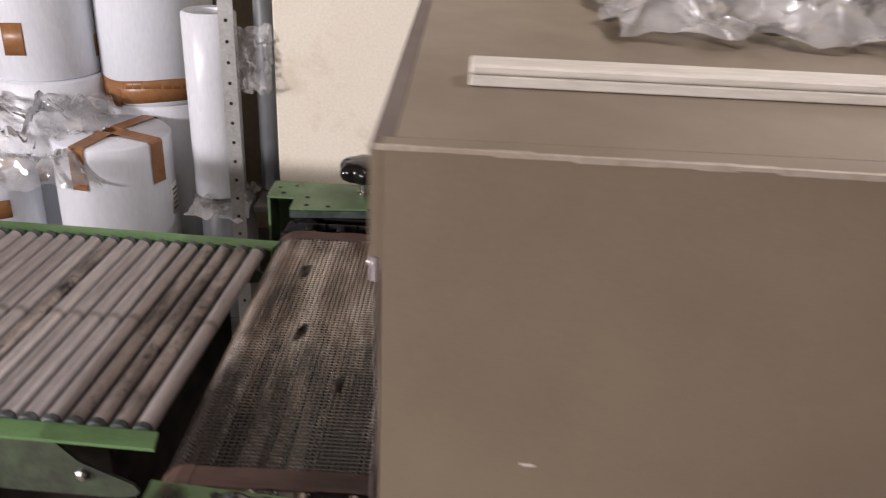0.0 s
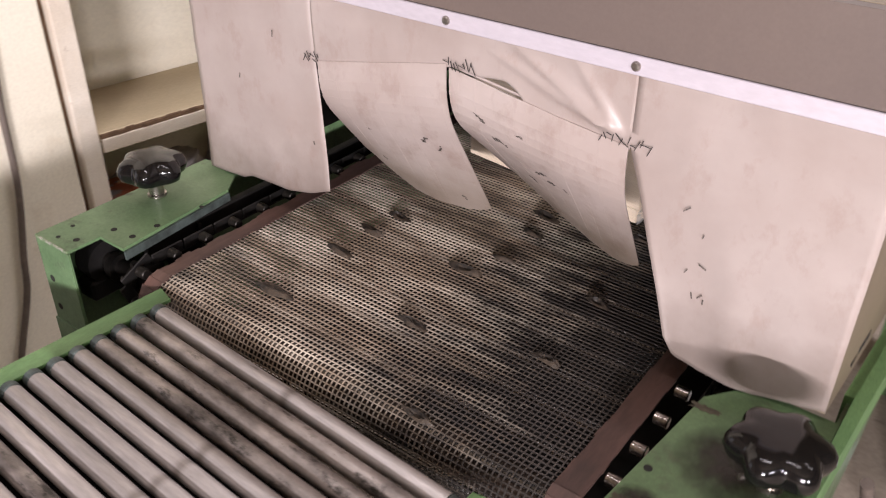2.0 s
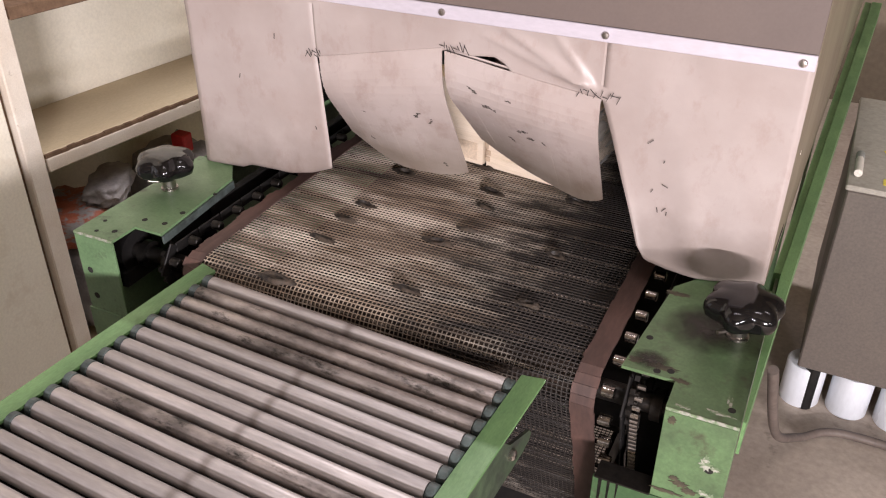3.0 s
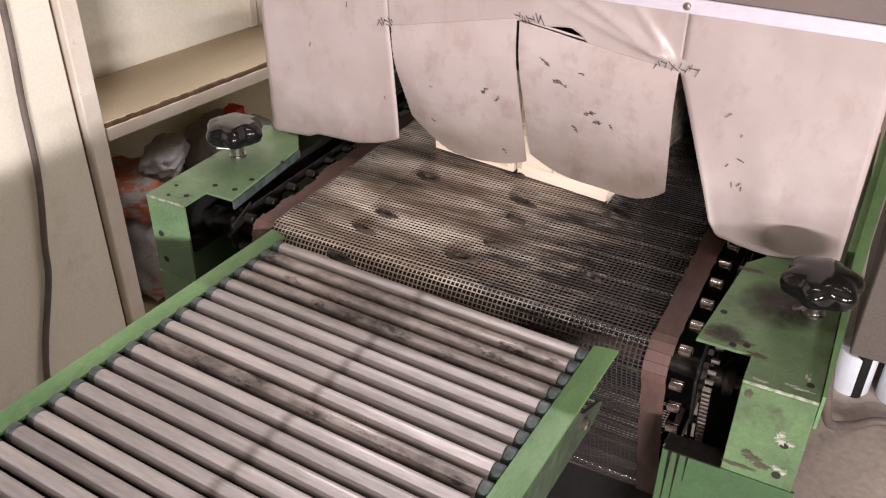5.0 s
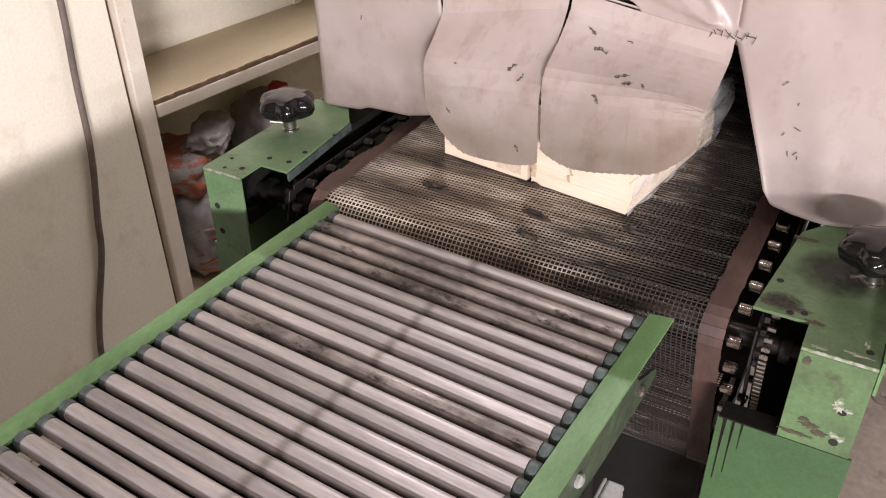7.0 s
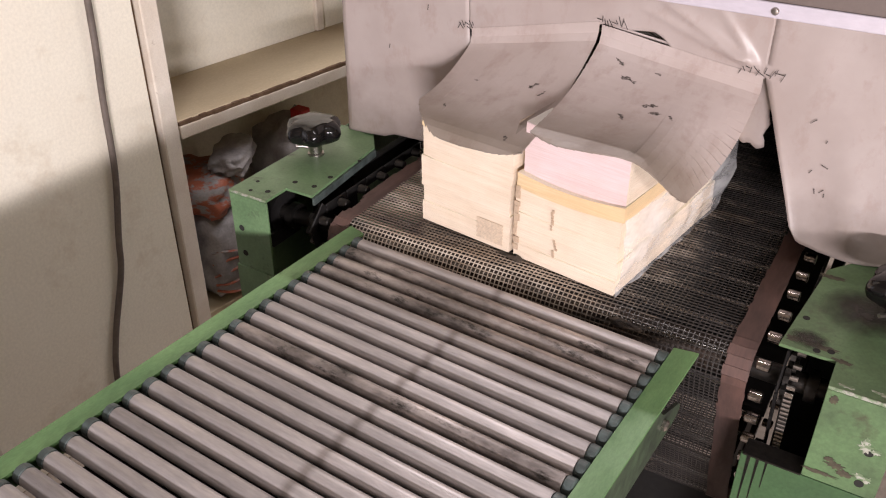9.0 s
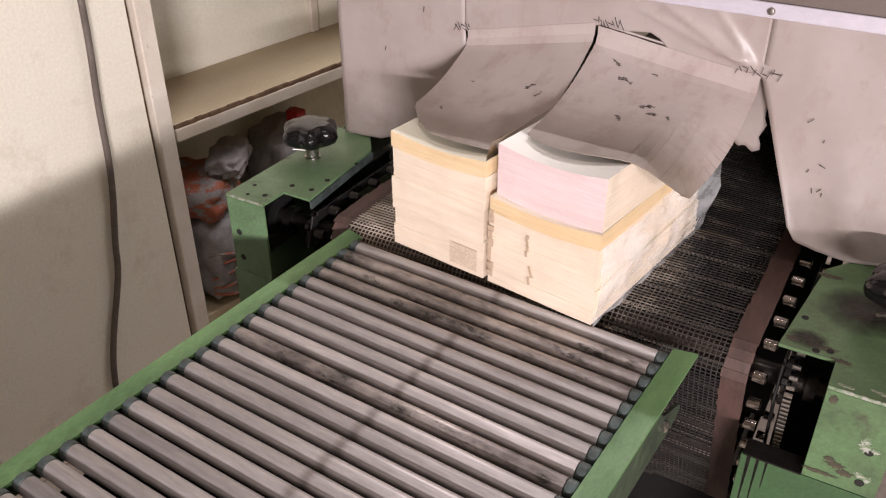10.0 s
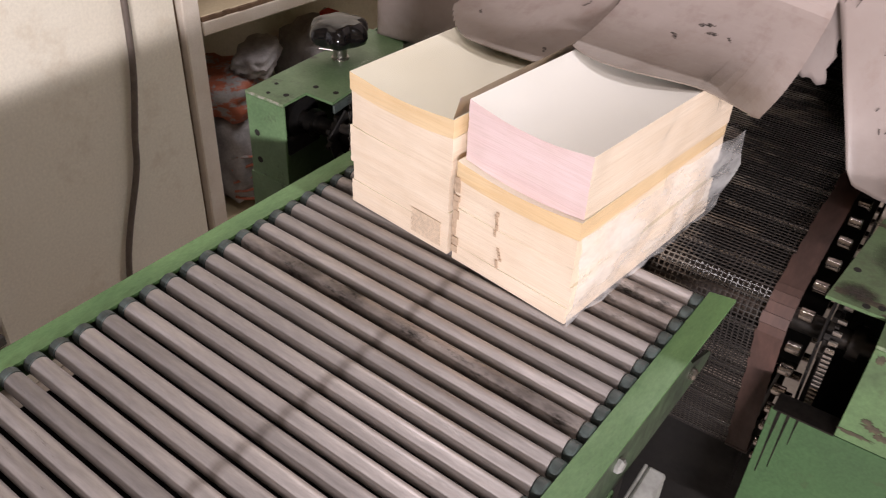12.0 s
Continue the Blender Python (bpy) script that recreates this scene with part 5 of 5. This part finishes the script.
for fi, u, f, size, ang in SCUFFS:
    fl = FLAPS[fi]
    ob = min(fl["pieces"], key=lambda p: abs(p[1] - u) * 0.2 + abs(p[2] - f) * 0.24)
    bm = bmesh.new()
    r = random.Random(int(u * 1000 + f * 77))
    for k in range(3):
        pts = [bm.verts.new((size * 0.32 * math.cos(a) * r.uniform(0.3, 1.1) + (k - 1) * size * 0.26, -0.00105, size * 0.13 * math.sin(a) * r.uniform(0.3, 1.3) + r.uniform(-0.0022, 0.0022))) for a in [2 * math.pi * q / 9 for q in range(9)]]
        bm.faces.new(pts)
    for v in bm.verts:
        v.co = Matrix.Rotation(radians(ang), 3, "Y") @ v.co
        v.co.x = max(-0.0118, min(0.0118, v.co.x))
        v.co.z = max(-0.0055, min(0.0055, v.co.z))
    mk = bpy.data.meshes.new("scuff_mark")
    bm.to_mesh(mk)
    bm.free()
    mk.materials.append(M["scuff"])
    o = new("scuff_mark", mk)
    o.parent = ob[0]

# ---- the wrapped bundle of books ----
bundle = holder("book_bundle", "two piles of cream-paged books in clear shrink film", "books")


def book(w, l, h, x, z, mats, yaw=0.0, sag=0.006, dy=0.0, seed=0):
    """A pile layer of paper with a slight sag across and uneven sheets at its front."""
    bm = bmesh.new()
    nx, ny, nz = 14, 6, max(2, int(h / 0.004))
    idx = {}
    R = Matrix.Rotation(radians(yaw), 3, "Z")

    def vert(i, j, k):
        if (i, j, k) not in idx:
            a, b, c = i / nx - 0.5, j / ny, k / nz
            px, py, pz = a * w, b * l + dy, c * h
            frac = (z + pz) / 0.19
            pz -= sag * (1 - (2 * a) ** 2) * min(1.0, frac * 1.3) - sag * 0.5 * frac
            if j in (0, ny):
                py += 0.0011 * noise.noise(Vector((z * 90 + pz * 260, seed, j))) + 0.0006 * noise.noise(Vector((pz * 900, seed * 3, i * 0.15)))
            if i in (0, nx):
                px += 0.0011 * noise.noise(Vector((pz * 300 + z * 90, seed, 7 + i)))
            v = R @ Vector((px, py, 0))
            idx[i, j, k] = bm.verts.new((v.x + x, v.y, pz + z))
        return idx[i, j, k]

    for i in range(nx):
        for j in range(ny):
            bm.faces.new([vert(i, j, 0), vert(i, j + 1, 0), vert(i + 1, j + 1, 0), vert(i + 1, j, 0)])
            f = bm.faces.new([vert(i, j, nz), vert(i + 1, j, nz), vert(i + 1, j + 1, nz), vert(i, j + 1, nz)])
            f.material_index = 1
        for k in range(nz):
            bm.faces.new([vert(i, 0, k), vert(i + 1, 0, k), vert(i + 1, 0, k + 1), vert(i, 0, k + 1)])
            bm.faces.new([vert(i, ny, k), vert(i, ny, k + 1), vert(i + 1, ny, k + 1), vert(i + 1, ny, k)])
    for j in range(ny):
        for k in range(nz):
            for i, flip in ((0, False), (nx, True)):
                q = [vert(i, j, k), vert(i, j, k + 1), vert(i, j + 1, k + 1), vert(i, j + 1, k)]
                bm.faces.new(q[::-1] if flip else q).material_index = 2 if len(mats) > 2 else 0
    return part("book", bm, mats, bundle, smooth=30)


PG, PY, PK, CW, CC = M["pages"], M["pages_yellow"], M["pages_pink"], M["cover_white"], M["cover_cream"]
z = 0.001
for k, (h, mats, yaw) in enumerate(((0.030, [PG, CC], 0.4), (0.024, [PG, CC], -0.3), (0.046, [PG, CC], 0.2), (0.043, [PG, CC], -0.5), (0.021, [PY, CC], 0.6))):
    book(0.149, 0.285, h - 0.0001, -0.0795 + 0.0014 * math.sin(k * 2.3), z, mats, yaw, 0.005 if k > 2 else 0.003, 0.001 * (k % 2), seed=k + 1)
    z += h
z = 0.001
for k, (h, mats, yaw) in enumerate(((0.020, [PG, CC], -0.4), (0.026, [PG, CC], 0.2), (0.022, [PG, CC], 0.5), (0.034, [PG, CC], -0.2), (0.020, [PY, CC], 0.3), (0.066, [PK, CW, PG], -1.0))):
    book(0.152 if k < 5 else 0.146, 0.285 if k < 5 else 0.272, h - 0.0001, (0.0785 if k < 5 else 0.0805) + 0.0012 * math.sin(k * 1.9), z, mats, yaw, 0.007 if k > 2 else 0.004, 0.001 * (k % 2) + (0.006 if k == 5 else 0), seed=k + 11)
    z += h


# a printed block on one pile's edge, ragged glue marks on the other
M["page_mark"] = surface("grey_brown_page_print", (0.71, 0.575, 0.44), (0.64, 0.51, 0.385), 0.7, grain=300, stain=60)
M["glue"] = surface("dried_brown_glue", (0.60, 0.46, 0.34), (0.50, 0.37, 0.26), 0.6, grain=300, stain=60)
for k in range(13):
    part("page_mark", boxed(-0.058 + 0.0012 * (k % 3), -0.0145 - 0.001 * (k % 2), -0.00125, -0.0007, 0.008 + 0.0024 * k, 0.01025 + 0.0024 * k), M["page_mark"], bundle)
gr = random.Random(8)
for zz, hh, xx in ((0.022, 0.026, 0.066), (0.060, 0.030, 0.061)):
    for k in range(7):
        za = zz + hh * k / 7
        xa = xx + gr.uniform(-0.0025, 0.0025)
        part("glue_mark", boxed(xa - 0.0016, xa + 0.0018, -0.0015, -0.0007, za, za + hh / 7 * gr.uniform(0.6, 1.1)), M["glue"], bundle)
for k in range(9):
    za = 0.012 + 0.011 * k
    part("glue_mark", boxed(0.0035 + gr.uniform(-0.002, 0), 0.007 + gr.uniform(0, 0.005), -0.0015, -0.0007, za, za + gr.uniform(0.006, 0.011)), M["glue"], bundle)


def film_shell():
    """Shrunk film: a close skin with folds along the side and a gathered seam at the back."""
    bm = bmesh.new()
    nx, ny, nz = 24, 24, 14
    idx = {}

    def vert(i, j, k):
        if (i, j, k) not in idx:
            a, b, c = i / nx, j / ny, k / nz
            top = 0.170 if a < 0.5 else 0.195
            x, y, zz = lerp(-0.1545, 0.158, a), lerp(-0.001, 0.287, b), c * top
            if i in (nx // 2 - 1, nx // 2):
                x = -0.003 if i < nx // 2 else 0.0045
            zz -= 0.004 * (1 - (4 * abs(a - 0.25 - 0.5 * (a > 0.5))) ** 2) * c
            n1 = noise.noise(Vector((x * 26, y * 26, zz * 30)))
            n2 = noise.noise(Vector((x * 60 + 4, y * 50, zz * 70)))
            if i == nx:
                puff = math.sin(math.pi * min(1, c * 1.4)) * (0.35 + 0.65 * b)
                crease = abs(noise.noise(Vector((y * 34 + zz * 22, zz * 9, 2.0))))
                x += 0.013 * puff + 0.005 * n1 + 0.003 * n2 + 0.009 * max(0.0, 0.35 - crease) * (0.4 + b)
            if j == ny:
                y += (0.004 + 0.010 * a * a) * math.sin(math.pi * c) + 0.004 * n1
            if k == nz:
                zz += 0.0012 + 0.0005 * n1
            if i == 0:
                x -= 0.0012 + 0.0006 * abs(n1)
            if j == 0:
                y -= 0.0015 + 0.0006 * abs(n1)
            idx[i, j, k] = bm.verts.new((x, y, max(0.0004, zz)))
        return idx[i, j, k]

    for i in range(nx):
        for j in range(ny):
            bm.faces.new([vert(i, j, nz), vert(i + 1, j, nz), vert(i + 1, j + 1, nz), vert(i, j + 1, nz)])
        for k in range(nz):
            bm.faces.new([vert(i, 0, k), vert(i + 1, 0, k), vert(i + 1, 0, k + 1), vert(i, 0, k + 1)])
            bm.faces.new([vert(i, ny, k), vert(i, ny, k + 1), vert(i + 1, ny, k + 1), vert(i + 1, ny, k)])
    for j in range(ny):
        for k in range(nz):
            bm.faces.new([vert(0, j, k), vert(0, j, k + 1), vert(0, j + 1, k + 1), vert(0, j + 1, k)])
            bm.faces.new([vert(nx, j, k), vert(nx, j + 1, k), vert(nx, j + 1, k + 1), vert(nx, j, k + 1)]).material_index = 1 if k < 8 else 0
    ob = part("shrink_film", bm, [M["film"], M["film_side"]], bundle, "clear wrinkled shrink film", smooth=50)
    ob.visible_shadow = False
    return ob


film_shell()

# ---- on top of the hood ----
bar = holder("plastic_trunking", "ivory plastic trunking lying on the hood", "trunking")
part("base", boxed(0.270, 0.305, 0.05, 1.1, 1.2855, 1.294, 0.001), M["bar_white"], bar)
part("lid", boxed(0.271, 0.304, 0.05, 1.1, 1.2945, 1.302, 0.002), M["bar_white"], bar)
loose_film("plastic_wrap", "crumpled clear plastic film on the hood", "film_loose", 0.30, 0.46, 0.10, pose(-0.03, 0.42, 1.288), 21)
loose_film("plastic_wrap", "crumpled brownish plastic film on the hood", "film_loose", 0.26, 0.30, 0.09, pose(-0.12, 0.62, 1.288), 33, 30)

# ---- beyond the machine ----
cab = holder("control_cabinet", "grey-brown control cabinet with paper notes on top", "cabinet")
part("body", boxed(0.56, 1.5, 0.92, 1.5, 0.135, 0.636, 0.004), M["grey_cabinet"], cab)
part("top", boxed(0.555, 1.505, 0.915, 1.505, 0.637, 0.65, 0.003), M["cabinet_top"], cab)
for x, y in ((0.60, 0.95), (1.46, 0.95), (0.60, 1.46), (1.46, 1.46)):
    part("foot", tubed((x, y, 0.0), (x, y, 0.134), 0.02, 12), M["black"], cab)
for k in range(4):
    n = tagged(link("paper_note", boxed(-0.016, 0.016, -0.016, 0.016, 0, 0.0012), M["yellow"]), "small square yellow paper note on the cabinet", "note", "notes on the cabinet")
    n.matrix_world = pose(0.645 + 0.012 * (k % 2), 0.965 + k * 0.085, 0.6502, 0, 0, 8 * k)
pen = holder("marker_pen", "white marker pen on the cabinet edge", "pen", (0.575, 1.02, 0.659))
part("barrel", tubed((0, -0.05, 0), (0, 0.03, 0), 0.009, 14), M["bar_white"], pen, smooth=40)
part("cap", tubed((0, 0.03, 0), (0, 0.062, 0), 0.0095, 14), M["galv"], pen, smooth=40)
for k, (x, y) in enumerate(((0.585, 0.98), (0.70, 0.985), (0.815, 0.98))):
    r = holder("paper_roll", "white paper roll standing on the floor under the cabinet", "roll", (x, y, 0.0), "rolls under the cabinet")
    part("wound_paper", lathe([(0.048, 0), (0.05, 0.003), (0.05, 0.118), (0.047, 0.122), (0.018, 0.122)], 32), M["paper_roll"], r, smooth=40)
cb = holder("floor_cable", "dusty brown cable trailing to the floor", "cable")
part("sheath", sweep(smooth_line([(0.50, 0.45, 0.45), (0.54, 0.62, 0.16), (0.60, 0.78, 0.03), (0.70, 0.86, 0.015), (0.95, 0.84, 0.012), (1.3, 0.7, 0.012)]), 0.011), M["cable"], cb, smooth=60)
far = holder("far_machine", "green painted machine frame with bolt holes", "machine")
part("column", boxed(0.66, 0.78, 1.75, 1.9, 0.0, 1.1, 0.004), M["green"], far)
part("arm", boxed(0.60, 0.95, 1.72, 1.745, 0.70, 0.82, 0.004), M["green"], far)
for k in range(4):
    part("screw_hole", tubed((0.64 + 0.06 * k, 1.7195, 0.76), (0.64 + 0.06 * k, 1.7185, 0.76), 0.008, 10), M["hole"], far)


# ---- what moves ----
def motions():
    times = [0.25 * k for k in range(49)]
    for ob, s0, drop in belt_parts:
        walk(ob, [(t, belt_pose(s0 + SPEED * t, drop)) for t in times])
    for sp in sprockets:
        x, y, z = sp.location
        walk(sp, [(t, pose(x, y, z, math.degrees(SPEED * t / BELT_R))) for t in times])
    walk(bundle, [(t, pose(-0.021 - 0.0008 * max(0, t - 9), bundle_front(t), BELT_Z + 0.001, 0, 0, -7.8)) for t in (0.0, 3.0, 6.0, 9.0, 12.0)])
    walk(rag, [(t, pose(0.232, 0.012, 1.122, a)) for t, a in RAG])
    for fl in FLAPS:
        marks = [0.0, 2.5, 3.0, 3.5, 4.0, 4.5, 4.75, 5.0, 5.25, 5.5, 5.75, 6.0, 6.25, 6.5, 6.75, 7.0, 7.25, 7.5, 7.75, 8.0, 8.25, 8.5, 8.75, 9.0, 9.25, 9.5, 9.75, 10.0, 11.0, 12.0]
        tables = [(t, [flap_curve(fl, k / 16, t) for k in range(17)]) for t in marks]
        for ob, u, f in fl["pieces"]:
            walk(ob, [(t, flap_pose(fl, tb, u, f)) for t, tb in tables])


motions()
